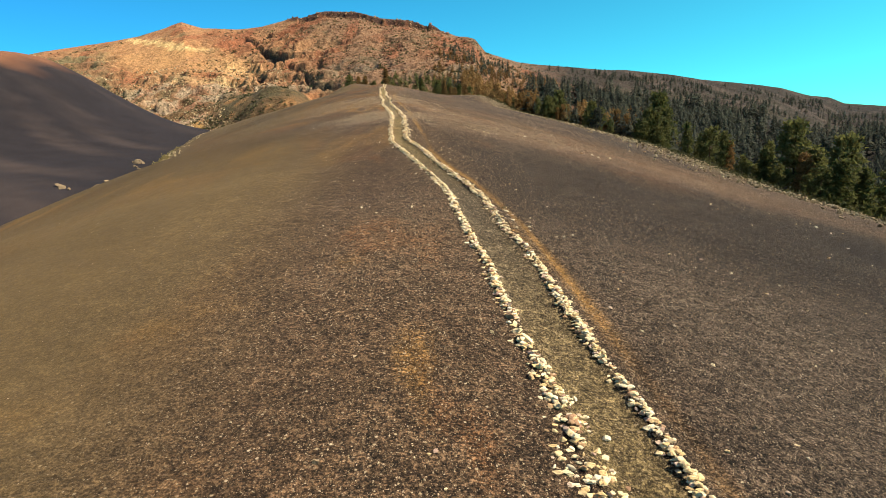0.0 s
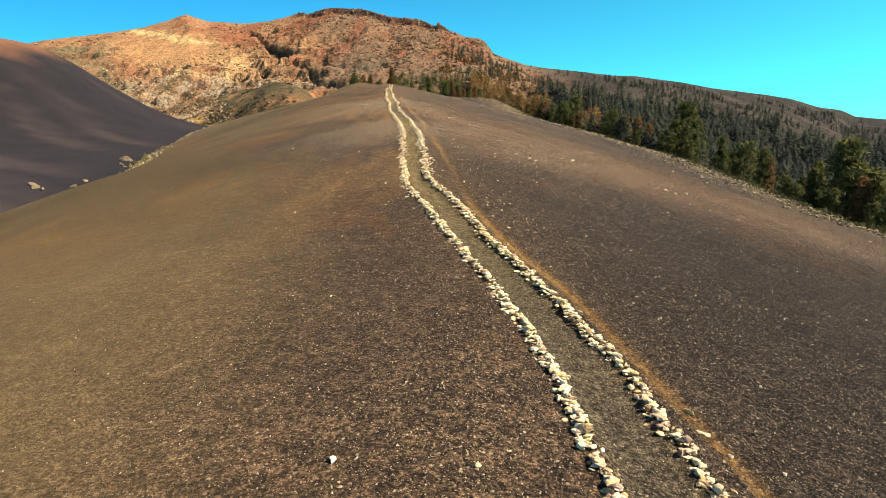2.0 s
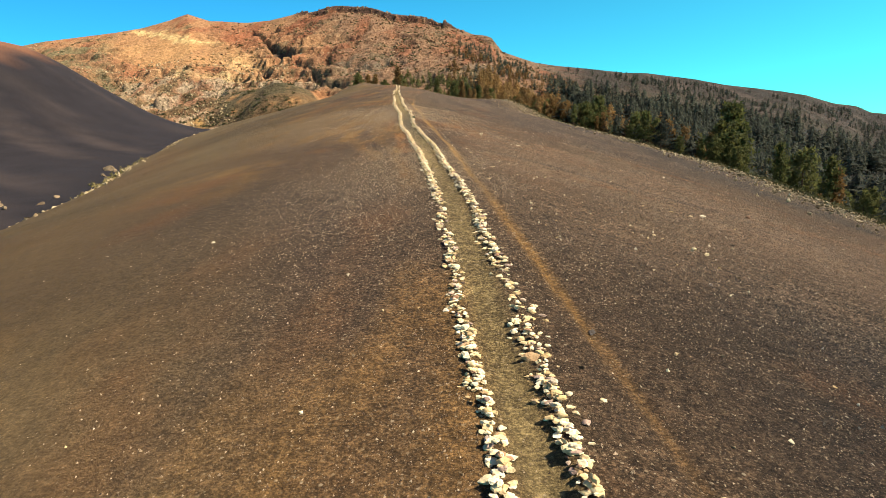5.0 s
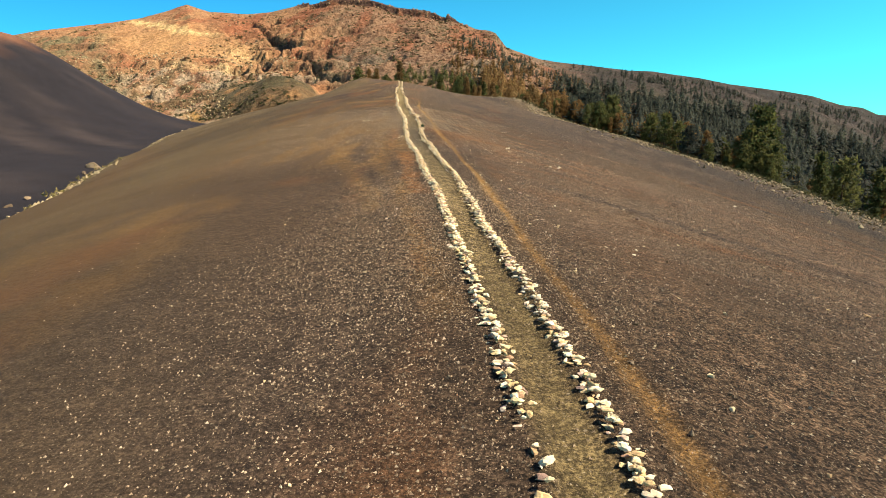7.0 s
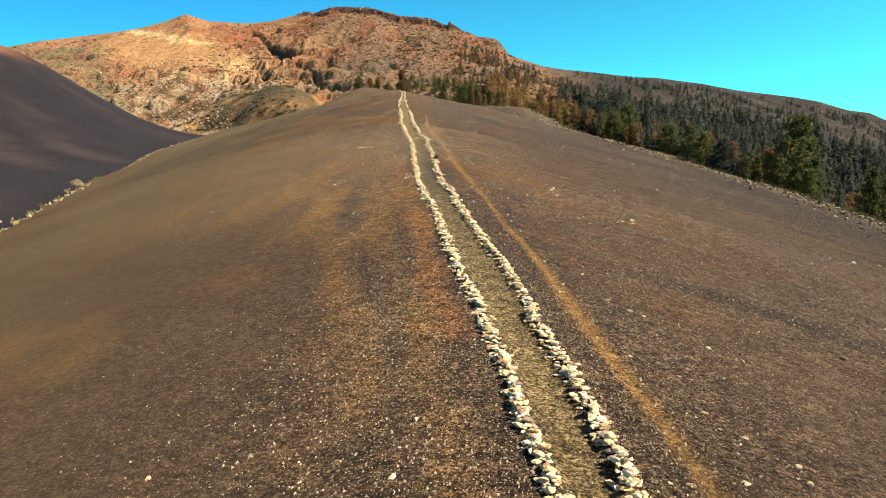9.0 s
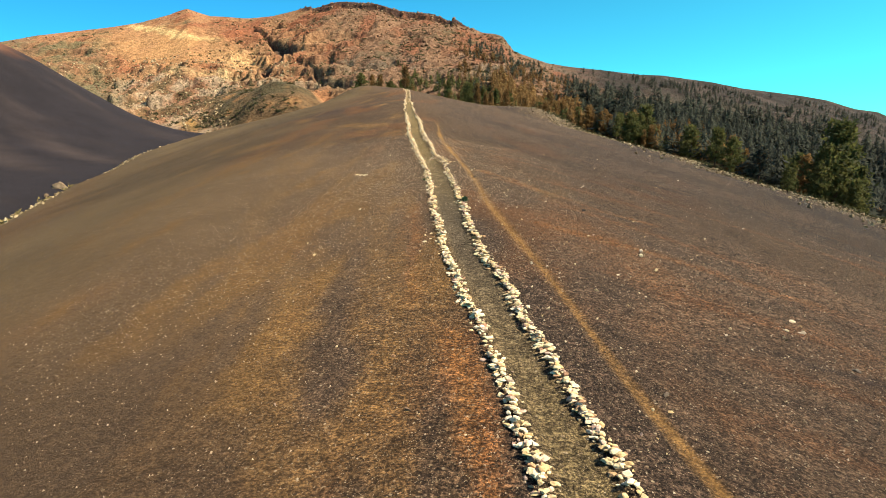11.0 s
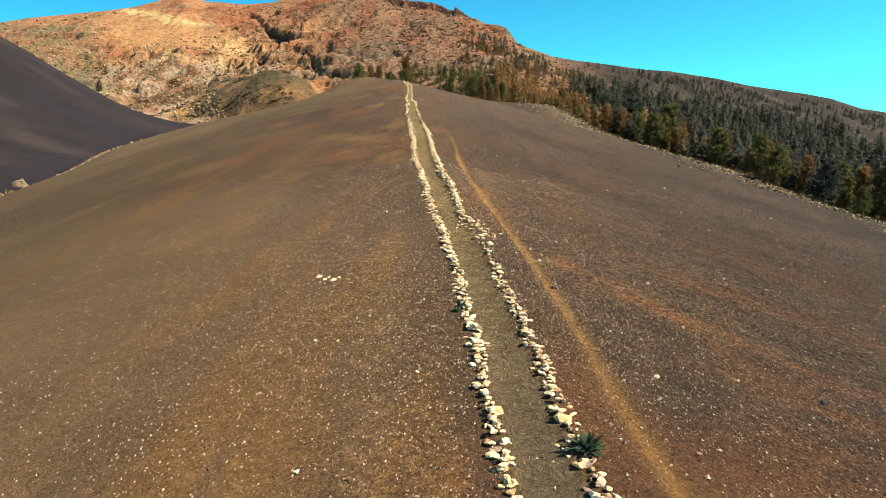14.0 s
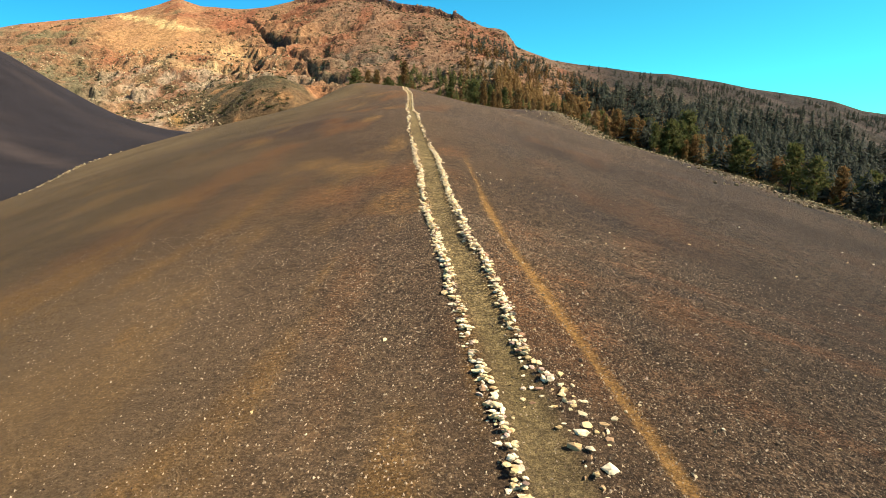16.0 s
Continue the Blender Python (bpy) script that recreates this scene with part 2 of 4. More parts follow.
def mountain_material():
    m, n, l, b = material("mountain_rock", 0.95)
    pos = n.new("ShaderNodeNewGeometry").outputs["Position"]
    soil = n.new("ShaderNodeVertexColor")
    soil.layer_name = "soil"
    fine = noise_node(n, l, 0.22, 8, 0.8, pos)
    col = blend(n, l, 1.0, soil.outputs[0], ramp(n, l, fine, [(0.36, grey(0.5)), (0.5, grey(0.97)), (0.64, grey(1.42))]), "MULTIPLY")
    rubble = noise_node(n, l, 0.55, 5, 0.7, pos)
    col = blend(n, l, 1.0, col, ramp(n, l, rubble, [(0.36, grey(0.72)), (0.5, grey(1.0)), (0.62, grey(1.22))]), "MULTIPLY")
    scrub = n.new("ShaderNodeTexVoronoi")
    scrub.inputs["Scale"].default_value = 0.22
    l.new(pos, scrub.inputs["Vector"])
    pick = n.new("ShaderNodeSeparateColor")
    l.new(scrub.outputs["Color"], pick.inputs[0])
    spots = calc(n, l, "MULTIPLY", ramp(n, l, scrub.outputs["Distance"], [(0.18, grey(1.0)), (0.34, grey(0.0))]), calc(n, l, "GREATER_THAN", pick.outputs[0], 0.42))
    col = blend(n, l, calc(n, l, "MULTIPLY", spots, calc(n, l, "MULTIPLY", soil.outputs[1], 0.8)), col, (0.035, 0.04, 0.018))
    l.new(col, b.inputs["Base Color"])
    bump(n, l, b, calc(n, l, "ADD", noise_node(n, l, 0.22, 6, 0.7, pos), calc(n, l, "MULTIPLY", rubble, 0.5)), 0.8, 3.0)
    return m


def leaf_material(name, dark, lit):
    m, n, l, b = material(name, 0.75)
    geo = n.new("ShaderNodeNewGeometry")
    info = n.new("ShaderNodeObjectInfo").outputs["Random"]
    mix = calc(n, l, "ADD", calc(n, l, "MULTIPLY", geo.outputs["Random Per Island"], 0.65), calc(n, l, "MULTIPLY", info, 0.35))
    col = ramp(n, l, mix, [(0.0, dark), (1.0, lit)])
    l.new(col, b.inputs["Base Color"])
    glow = n.new("ShaderNodeBsdfTranslucent")
    l.new(col, glow.inputs["Color"])
    both = n.new("ShaderNodeMixShader")
    both.inputs[0].default_value = 0.4
    l.new(b.outputs[0], both.inputs[1])
    l.new(glow.outputs[0], both.inputs[2])
    l.new(both.outputs[0], n["Material Output"].inputs["Surface"])
    return m


CINDER = cinder_material()
MOUNTAIN = mountain_material()
PALE = rock_material("pale_stone", [(0.0, (0.34, 0.19, 0.12)), (0.12, (0.63, 0.45, 0.22)), (0.45, (0.73, 0.59, 0.36)), (0.82, (0.80, 0.69, 0.49)), (0.93, (0.55, 0.39, 0.30)), (1.0, (0.22, 0.14, 0.11))])
DARK_ROCK = rock_material("dark_rock", [(0.0, (0.06, 0.05, 0.045)), (0.6, (0.12, 0.10, 0.08)), (1.0, (0.2, 0.15, 0.1))])
TAN_ROCK = rock_material("tan_rock", [(0.0, (0.17, 0.12, 0.07)), (0.6, (0.34, 0.26, 0.15)), (1.0, (0.46, 0.37, 0.23))], 0.3, 0.8, 0.3)
RED_ROCK = rock_material("red_rock", [(0.0, (0.10, 0.055, 0.035)), (0.5, (0.24, 0.12, 0.065)), (1.0, (0.34, 0.22, 0.13))], 0.3, 0.8, 0.3)
UMBER_ROCK = rock_material("umber_rock", [(0.0, (0.10, 0.072, 0.05)), (0.6, (0.19, 0.14, 0.09)), (1.0, (0.28, 0.21, 0.13))], 0.3, 0.9, 0.4)
PEBBLE = rock_material("lapilli", [(0.0, (0.05, 0.036, 0.028)), (0.3, (0.16, 0.105, 0.07)), (0.65, (0.40, 0.29, 0.185)), (1.0, (0.60, 0.47, 0.33))], 5.0, 0.2, 0.01)
GREEN = leaf_material("pine_needles", (0.045, 0.056, 0.016), (0.165, 0.160, 0.054))
BROWN = leaf_material("scorched_needles", (0.085, 0.050, 0.020), (0.31, 0.185, 0.068))
BARK = rock_material("pine_bark", [(0.0, (0.05, 0.035, 0.025)), (1.0, (0.11, 0.07, 0.045))], 1.0)
# darker, bluer needles: shade and haze of the far slope put into the colour
SHADED_GREEN = leaf_material("shaded_needles", (0.013, 0.019, 0.021), (0.108, 0.114, 0.076))
SCRUB = leaf_material("scrub_leaves", (0.03, 0.035, 0.015), (0.12, 0.11, 0.05))
DRY_SCRUB = leaf_material("dry_scrub_leaves", (0.12, 0.10, 0.04), (0.34, 0.27, 0.10))
SUCCULENT = leaf_material("grey_green_leaves", (0.03, 0.06, 0.03), (0.10, 0.17, 0.09))


# ---- meshes ----
def mesh_from(name, verts, faces, mat, smooth=False):
    """A mesh from arrays: faces is one array of equal-sided faces."""
    verts, faces = np.asarray(verts, float), np.asarray(faces, np.int64)
    me = bpy.data.meshes.new(name)
    k = faces.shape[1]
    me.vertices.add(len(verts))
    me.vertices.foreach_set("co", verts.ravel())
    me.loops.add(faces.size)
    me.loops.foreach_set("vertex_index", faces.ravel())
    me.polygons.add(len(faces))
    me.polygons.foreach_set("loop_start", np.arange(0, faces.size, k))
    me.polygons.foreach_set("use_smooth", np.full(len(faces), smooth))
    me.update(calc_edges=True)
    me.materials.append(mat)
    return me


def grid_faces(rows, cols):
    i = np.arange(rows - 1)[:, None] * cols + np.arange(cols - 1)[None, :]
    i = i.ravel()
    return np.stack([i, i + 1, i + cols + 1, i + cols], 1)


def paint(me, rgb, alpha):
    layer = me.color_attributes.new("soil", "FLOAT_COLOR", "POINT")
    layer.data.foreach_set("color", np.concatenate([rgb * 0.815, alpha[:, None]], 1).astype(np.float32).ravel())


def scattered(shapes, places, yaws, sizes, tilt=None):
    """Joins copies of small shapes, given as (verts, faces), into one pair of arrays."""
    vs, fs, at = [], [], 0
    kinds = np.arange(len(places)) % len(shapes)
    for k, (v, f) in enumerate(shapes):
        sel = np.nonzero(kinds == k)[0]
        if not len(sel):
            continue
        c, s = np.cos(yaws[sel])[:, None], np.sin(yaws[sel])[:, None]
        sz = sizes[sel] if sizes.ndim == 2 else np.repeat(sizes[sel, None], 3, 1)
        p = v[None] * sz[:, None, :]
        q = np.stack([p[..., 0] * c - p[..., 1] * s, p[..., 0] * s + p[..., 1] * c, p[..., 2]], -1) + places[sel][:, None, :]
        vs.append(q.reshape(-1, 3))
        fs.append((f[None] + (np.arange(len(sel)) * len(v))[:, None, None] + at).reshape(-1, f.shape[1]))
        at += len(sel) * len(v)
    return np.concatenate(vs), np.concatenate(fs)


def arrays_of(bm):
    bmesh.ops.triangulate(bm, faces=bm.faces[:])
    bm.verts.index_update()
    v = np.array([p.co[:] for p in bm.verts])
    f = np.array([[p.index for p in face.verts] for face in bm.faces])
    bm.free()
    return v, f


def stone_shape(rng, points=19, flat=0.7):
    """An angular, knobbly broken stone about one metre across, its base near z = 0."""
    bm = bmesh.new()
    long = rng.uniform(0.62, 0.95)
    for _ in range(points):
        d = Vector((rng.gauss(0, 1), rng.gauss(0, 1), rng.gauss(0, 1))).normalized() * rng.uniform(0.40, 0.56)
        bm.verts.new((d.x, d.y * long, d.z * flat + 0.4 * flat))
    hull = bmesh.ops.convex_hull(bm, input=bm.verts[:])
    inside = [e for e in {*hull["geom_interior"], *hull["geom_unused"]} if isinstance(e, bmesh.types.BMVert)]
    bmesh.ops.delete(bm, geom=inside, context="VERTS")
    middle = Vector((0, 0, 0.4 * flat))
    for v in bm.verts:
        v.co = middle + (v.co - middle) * rng.uniform(0.74, 1.06)
    return arrays_of(bm)


def joined(name, arrays, mat, label, category, kind="stuff", smooth=False, parent=None):
    ob = new(name, mesh_from(name, *arrays, mat, smooth))
    if parent is not None:
        ob.parent = parent
        if kind:
            ob["kind"] = kind
        return ob
    return tagged(ob, label, category, kind=kind)


# ---- ground ----
def spread(near, step, far, grow):
    out, d, s = [], near, step
    while d < far:
        s *= grow
        d += s
        out.append(d)
    return np.array(out)


STAINS = [(-3.8, 9.4, 1.2, 0.7, 1.0), (-3.4, 10.4, 1.0, 0.6, 0.95), (-4.6, 8.9, 1.1, 0.5, 0.7), (-0.6, 13.7, 0.6, 0.6, 0.9), (0.7, 15.8, 1.6, 1.4, 0.5), (-0.2, 15.0, 0.9, 1.0, 0.5), (2.1, 7.4, 0.5, 1.3, 0.95), (2.6, 6.4, 0.5, 1.0, 0.79), (3.2, 5.4, 0.4, 0.8, 0.7), (-4.8, 6.3, 0.9, 0.6, 0.85), (5.0, 16.0, 0.5, 3.0, 0.85), (-2.9, 33.4, 0.7, 1.6, 0.7), (3.8, 43.2, 1.6, 2.2, 0.6), (-12.1, 39.5, 2.2, 3.0, 0.8), (-8.5, 42.1, 1.5, 3.0, 0.6),
          (-6.7, 62.5, 0.45, 3.5, 0.75), (-15.3, 61.0, 1.6, 3.0, 0.8), (-14.8, 57.5, 1.4, 3.0, 0.7), (-4.7, 81.7, 0.8, 3.5, 0.7), (-8.7, 75.0, 0.5, 2.8, 0.95), (-10.4, 72.6, 0.6, 2.0, 0.6), (-11.2, 75.5, 0.6, 3.0, 0.6), (-1.9, 76.8, 1.3, 1.6, 0.6), (-14.25, 85.3, 0.8, 3.0, 0.8), (-14.85, 89.6, 0.9, 5.0, 0.8), (-17.15, 99.2, 1.6, 7.0, 0.65),
          (-3.35, 102.6, 2.2, 1.4, 0.75), (-3.65, 92.7, 2.4, 1.0, 0.75), (-11.85, 88.3, 0.45, 5.0, 0.8), (-13.25, 101.5, 0.5, 5.0, 0.65), (-6.55, 107.5, 1.8, 1.3, 0.8), (-5.15, 104.6, 2.0, 1.0, 0.75), (-17.85, 119.0, 0.8, 6.0, 0.6), (-22.15, 114.0, 1.2, 4.0, 0.8), (-18.55, 113.6, 0.4, 2.0, 0.8)]


# rust and ochre bands: line of places, half width, strength, rust or ochre
BANDS = [(((-9.2, 109.0), (-7.4, 107.8), (-5.5, 106.9), (-3.6, 105.4), (-1.0, 105.2)), 0.4, 0.75, 0), (((-7.4, 98.0), (-5.9, 97.8), (-4.3, 97.6), (-2.7, 97.4), (-1.1, 96.7), (3.0, 95.5)), 0.4, 0.95, 0),
         (((-9.9, 110.8), (-9.0, 110.0), (-8.0, 109.2), (-7.4, 108.0), (-6.9, 107.0)), 0.45, 0.9, 0), (((-21.1, 108.3), (-20.2, 102.1), (-19.7, 99.0), (-17.9, 93.4), (-16.7, 89.9)), 0.7, 0.9, 1),
         (((-15.5, 112.6), (-14.2, 101.3), (-13.4, 95.0), (-12.9, 90.7), (-12.4, 86.0)), 0.5, 0.75, 1), (((-12.7, 99.4), (-12.1, 94.9), (-11.7, 91.0), (-11.3, 88.0)), 0.3, 0.75, 0), (((-10.1, 85.8), (-9.2, 79.7), (-8.5, 75.3), (-7.9, 72.6)), 0.4, 0.95, 0),
         (((-19.5, 111.9), (-18.8, 109.2), (-17.6, 106.9)), 0.35, 0.8, 1), (((-16.3, 92.9), (-13.5, 84.0), (-11.3, 76.6), (-9.8, 72.5), (-9.2, 69.0)), 0.5, 0.7, 1), (((-14.1, 121.9), (-12.9, 121.4), (-11.4, 121.2)), 0.3, 0.6, 0),
         (((-12.2, 86.3), (-9.1, 74.3), (-7.1, 64.9), (-5.9, 58.5)), 0.4, 0.6, 1), (((-14.1, 58.2), (-14.4, 60.4), (-15.0, 63.7), (-16.0, 68.8)), 0.7, 0.6, 1)]


def along(x, y, line):
    """Distance to a line of places."""
    best = np.full(x.shape, 1e9)
    for (ax, ay), (bx, by) in zip(line[:-1], line[1:]):
        t = np.clip(((x - ax) * (bx - ax) + (y - ay) * (by - ay)) / ((bx - ax) ** 2 + (by - ay) ** 2), 0, 1)
        best = np.minimum(best, np.hypot(x - ax - t * (bx - ax), y - ay - t * (by - ay)))
    return best


def build_ground():
    arm = spread(3.0, 0.17, 2600, 1.042)
    us = np.concatenate([-arm[::-1], np.arange(-3.0, 3.01, 0.15), arm])
    ys = np.concatenate([-spread(6, 0.5, 1500, 1.2)[::-1], np.arange(-6, 130, 0.4), spread(130, 0.4, 2600, 1.028)])
    Y, U = np.meshgrid(ys, us, indexing="ij")
    mid = (row_left(ys) + row_right(ys)) / 2
    mid = np.where(ys > 440, crest_x(ys), np.where(ys < -60, crest_x(ys), mid))
    X = U + mid[:, None]
    Z = path_z(X, Y)
    me = mesh_from("ground", np.stack([X, Y, Z], -1).reshape(-1, 3), grid_faces(len(ys), len(us)), CINDER, True)
    x, y = X.ravel(), Y.ravel()
    u = x - crest_x(y)
    a, b = row_left(y), row_right(y)
    brown, umber = np.array([0.092, 0.057, 0.030]), np.array([0.070, 0.045, 0.030])
    ash, black = np.array([0.056, 0.041, 0.032]), np.array([0.019, 0.0165, 0.020])
    rust, ochre, tread = np.array([0.155, 0.070, 0.026]), np.array([0.31, 0.170, 0.050]), np.array([0.230, 0.170, 0.074])
    n1 = layered_noise(x / 22, y / 30, 4, 41)
    col = brown + (umber - brown) * np.clip(0.5 + 0.8 * n1, 0, 1)[:, None]

    def lay(col, mask, tone):
        return col + (tone - col) * np.clip(mask, 0, 1)[:, None]
    # rust patches drawn out along the slope
    n2 = layered_noise(x / 4.5, y / 11, 4, 51)
    col = lay(col, np.clip((n2 - 0.35) * 1.6, 0, 1) * np.clip(1.2 - np.abs(u) / 45, 0, 1) * np.interp(y, [18, 34], [0.25, 0.75]), rust)
    n3 = layered_noise((x + 0.5 * y) / 14, y / 40, 3, 61)
    col = lay(col, np.clip((n3 - 0.3) * 1.3 + np.clip((56 - y) / 20, 0, 1.4), 0, 1) * np.clip((u - 2) / 6, 0, 1) * 0.85, ash)
    col = lay(col, np.exp(-((y - 69) / 21) ** 2) * np.clip((y - 46) / 8, 0, 1) * np.clip((u - 1.5) / 4, 0, 1) * np.clip((50 - u) / 20, 0, 1) * np.clip(0.75 + 0.6 * n1, 0.3, 1) * 0.8, np.array([0.215, 0.134, 0.078]))
    col = lay(col, np.clip((50 - y) / 10, 0, 1) * np.clip((u - 1.5) / 4, 0, 1) * np.interp(y, [14, 26], [0.35, 0.9]), np.array([0.036, 0.025, 0.018]))
    col = lay(col, np.clip((68 - y) / 12, 0, 1) * np.clip((-u - 4) / 5, 0, 1) * np.clip(0.8 + 0.5 * n1, 0, 1) * 0.55, np.array([0.175, 0.122, 0.052]))
    col = lay(col, np.clip((layered_noise(x / 3, y / 9, 3, 71) - 0.5) * 2, 0, 1) * (u < 0) * np.clip((y - 22) / 15, 0, 1) * 0.5, ochre * 0.8)
    # cracks and rusty runs across the slope beside the path
    p_, q_ = 0.93 * x - 0.37 * y, 0.37 * x + 0.93 * y
    runs = layered_noise(p_ / 11, q_ / 1.5, 3, 67)
    beside = np.clip((u - 2) / 5, 0, 1) * np.clip((48 - u) / 12, 0, 1) * np.clip((y - 62) / 12, 0, 1) * np.clip((150 - y) / 25, 0, 1)
    col = lay(col, np.clip((runs - 0.45) * 2.2, 0, 0.85) * beside, np.array([0.150, 0.066, 0.026]))
    col = lay(col, np.clip((-runs - 0.45) * 2.2, 0, 0.8) * beside, np.array([0.044, 0.031, 0.026]))
    n5 = layered_noise(x / 0.9, y / 1.6, 3, 57)
    for px, py, sx, sy, power in STAINS:
        far = np.hypot((x - px + 0.12 * (y - py)) / (sx * 0.8), (y - py) / (sy * 1.4)) + 0.45 * n2 + 0.7 * n5
        col = lay(col, np.clip(1.0 - far, 0, 1) * power * 0.75, rust if power < 0.8 else ochre * 0.62)
    for line, wide, power, tone in BANDS:
        near = 1.25 - along(x, y, line) / wide + 0.5 * n5 + 0.35 * n2
        col = lay(col, np.clip(near, 0, 1) * power * (0.9, 0.6)[tone], (np.array([0.215, 0.092, 0.028]), ochre * 0.7)[tone])
    col = lay(col, np.clip((y - 108) / 30, 0, 0.5) * np.clip(u / 10, 0, 1) * (u < edge_u(y)), ash)
    col = lay(col, np.clip((u - 6) / 10, 0, 1) * np.exp(-((y - 86) / 20) ** 2) * np.clip(0.6 + 0.7 * n1 - 0.5 * n3, 0, 1) * (u < edge_u(y)) * 0.8, np.array([0.150, 0.096, 0.060]))
    col = lay(col, np.exp(-((y - 57) / 9) ** 2) * np.clip(-u / 3, 0, 1) * np.clip((14 + u) / 5, 0, 1) * 0.55, ash)
    col = lay(col, np.exp(-((y - 106) / 13) ** 2) * np.clip(-u / 3, 0, 1) * np.clip((26 + u) / 8, 0, 1) * 0.55, np.array([0.175, 0.115, 0.060]))
    # dark cinder over the crest, light wash on the near slopes
    col = lay(col, np.clip((y - 330) / 60, 0, 0.7), ash)
    # more ochre dust on the slope that faces away
    duller = 1 - 0.75 * np.exp(-((y - 62) / 26) ** 2)
    col = lay(col, duller * np.clip((-u - 4) / 14, 0, 1) * np.clip(0.55 + 0.8 * layered_noise(x / 18, y / 26, 3, 65), 0, 1) * 0.85 * np.clip((78 - y) / 12, 0, 1), np.array([0.150, 0.108, 0.044]))
    col = lay(col, np.clip((-u - 4) / 14, 0, 1) * np.clip(0.55 + 0.8 * layered_noise(x / 18, y / 26, 3, 65), 0, 1) * 0.85 * np.clip((y - 66) / 12, 0, 1), np.array([0.180, 0.122, 0.062]))
    col = lay(col, np.clip(1.2 - np.abs(-u - 0.30 * y + 3 * n3) / 5, 0, 1) * np.clip((y - 75) / 20, 0, 1) * np.clip((190 - y) / 30, 0, 1) * 0.6, rust)
    col = lay(col, np.clip((-u - 12) / 8, 0, 1) * np.clip((y - 45) / 20, 0, 1) * 0.6, np.array([0.098, 0.072, 0.037]))
    col = lay(col, np.clip((48 - y) / 18, 0, 1) * np.clip((-u - 2.5) / 4, 0, 1) * 0.45, np.array([0.215, 0.150, 0.066]))
    col = lay(col, np.clip((46 - y) / 10, 0, 1) * np.clip((16 + u) / 5, 0, 1) * np.clip((1 - u) / 2, 0, 1) * np.clip(n1, 0, 1) * 0.2, np.array([0.058, 0.037, 0.021]))
    fleck = layered_noise(x / 1.1, y / 9, 3, 69)
    col = lay(col, np.clip((fleck - 0.2) * 1.5, 0, 0.6) * np.clip((y - 78) / 12, 0, 1) * np.clip((145 - y) / 25, 0, 1) * np.clip((20 + u) / 6, 0, 1) * np.clip(-u, 0, 1), ochre * 0.62)
    col = lay(col, np.clip((22 - y) / 8, 0, 1) * np.clip((u - 4) / 4, 0, 1) * 0.7, np.array([0.120, 0.088, 0.062]))
    # the trodden way between the stones and the worn line beside it
    half = (b - a) / 2
    bed = np.clip((half * 1.0 - np.abs(x - (a + b) / 2)) / 0.35, 0, 1) * (y < 430)
    worn_grey = np.clip(np.exp(-((y - 22) / 12) ** 2) + np.exp(-((y - 95) / 12) ** 2), 0, 1) * 0.7
    col = lay(col, bed * (0.85 + 0.2 * n2), tread)
    col = lay(col, bed * worn_grey * 1.25, np.array([0.100, 0.080, 0.056]))
    wide = 0.17 + 0.08 * value_noise(y / 5, y * 0, 5)
    worn = np.exp(-((x - trail_x(y)) / wide) ** 2) * np.clip((150 - y) / 15, 0, 1) * np.clip(0.7 + 0.6 * value_noise(y / 8, y * 0, 8), 0.15, 1)
    col = lay(col, worn * 0.98, ochre * 1.25)
    # dark band and tan rubble strip along the edge above the forest
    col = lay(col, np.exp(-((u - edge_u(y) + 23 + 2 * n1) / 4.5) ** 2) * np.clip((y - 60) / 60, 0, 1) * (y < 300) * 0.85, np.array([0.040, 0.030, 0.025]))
    col = lay(col, np.clip((u - edge_u(y) + 15 + 4 * n2) / 5, 0, 1) * (u < edge_u(y) + 3) * (y > 60) * 0.65, np.array([0.150, 0.112, 0.066]))
    # the far cone and valley floors
    r = np.hypot(x + 353.3, (y - 370.7) * 1.13)
    ridge, other = ground_z(x, y, True)
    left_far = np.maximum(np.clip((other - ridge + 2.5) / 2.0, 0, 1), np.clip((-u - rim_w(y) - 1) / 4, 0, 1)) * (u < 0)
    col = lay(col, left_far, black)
    top = np.clip((102 - r + 16 * layered_noise(x / 22, y / 22, 3, 81)) / 22, 0, 1) * left_far
    streak = np.clip(layered_noise(np.arctan2(y - 370.7, x + 353.3) * 14, r / 90, 3, 83) - 0.1, 0, 1) * left_far * 0.45
    col = lay(col, streak, np.array([0.075, 0.055, 0.048]))
    col = lay(col, top, np.array([0.17, 0.078, 0.044]))
    right_far = np.clip((u - edge_u(y) - 2) / 6, 0, 1)
    col = lay(col, right_far, np.array([0.045, 0.037, 0.026]))
    speck = np.clip(1.1 - left_far, 0, 1) * np.clip(0.85 + 0.5 * layered_noise(x / 10, y / 14, 3, 91), 0.2, 1) * (1 - 0.25 * bed) * (1 - 0.8 * worn) * np.interp(u, [-30, -11, -6, -2.5, 0], [0.0, 0.05, 0.3, 0.8, 1.1]) * np.interp(y, [18, 35, 55, 96, 108], [0.9, 0.55, 1.0, 1.0, 0.85])
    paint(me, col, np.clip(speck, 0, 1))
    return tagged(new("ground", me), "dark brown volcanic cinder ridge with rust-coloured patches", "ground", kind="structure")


ground = build_ground()

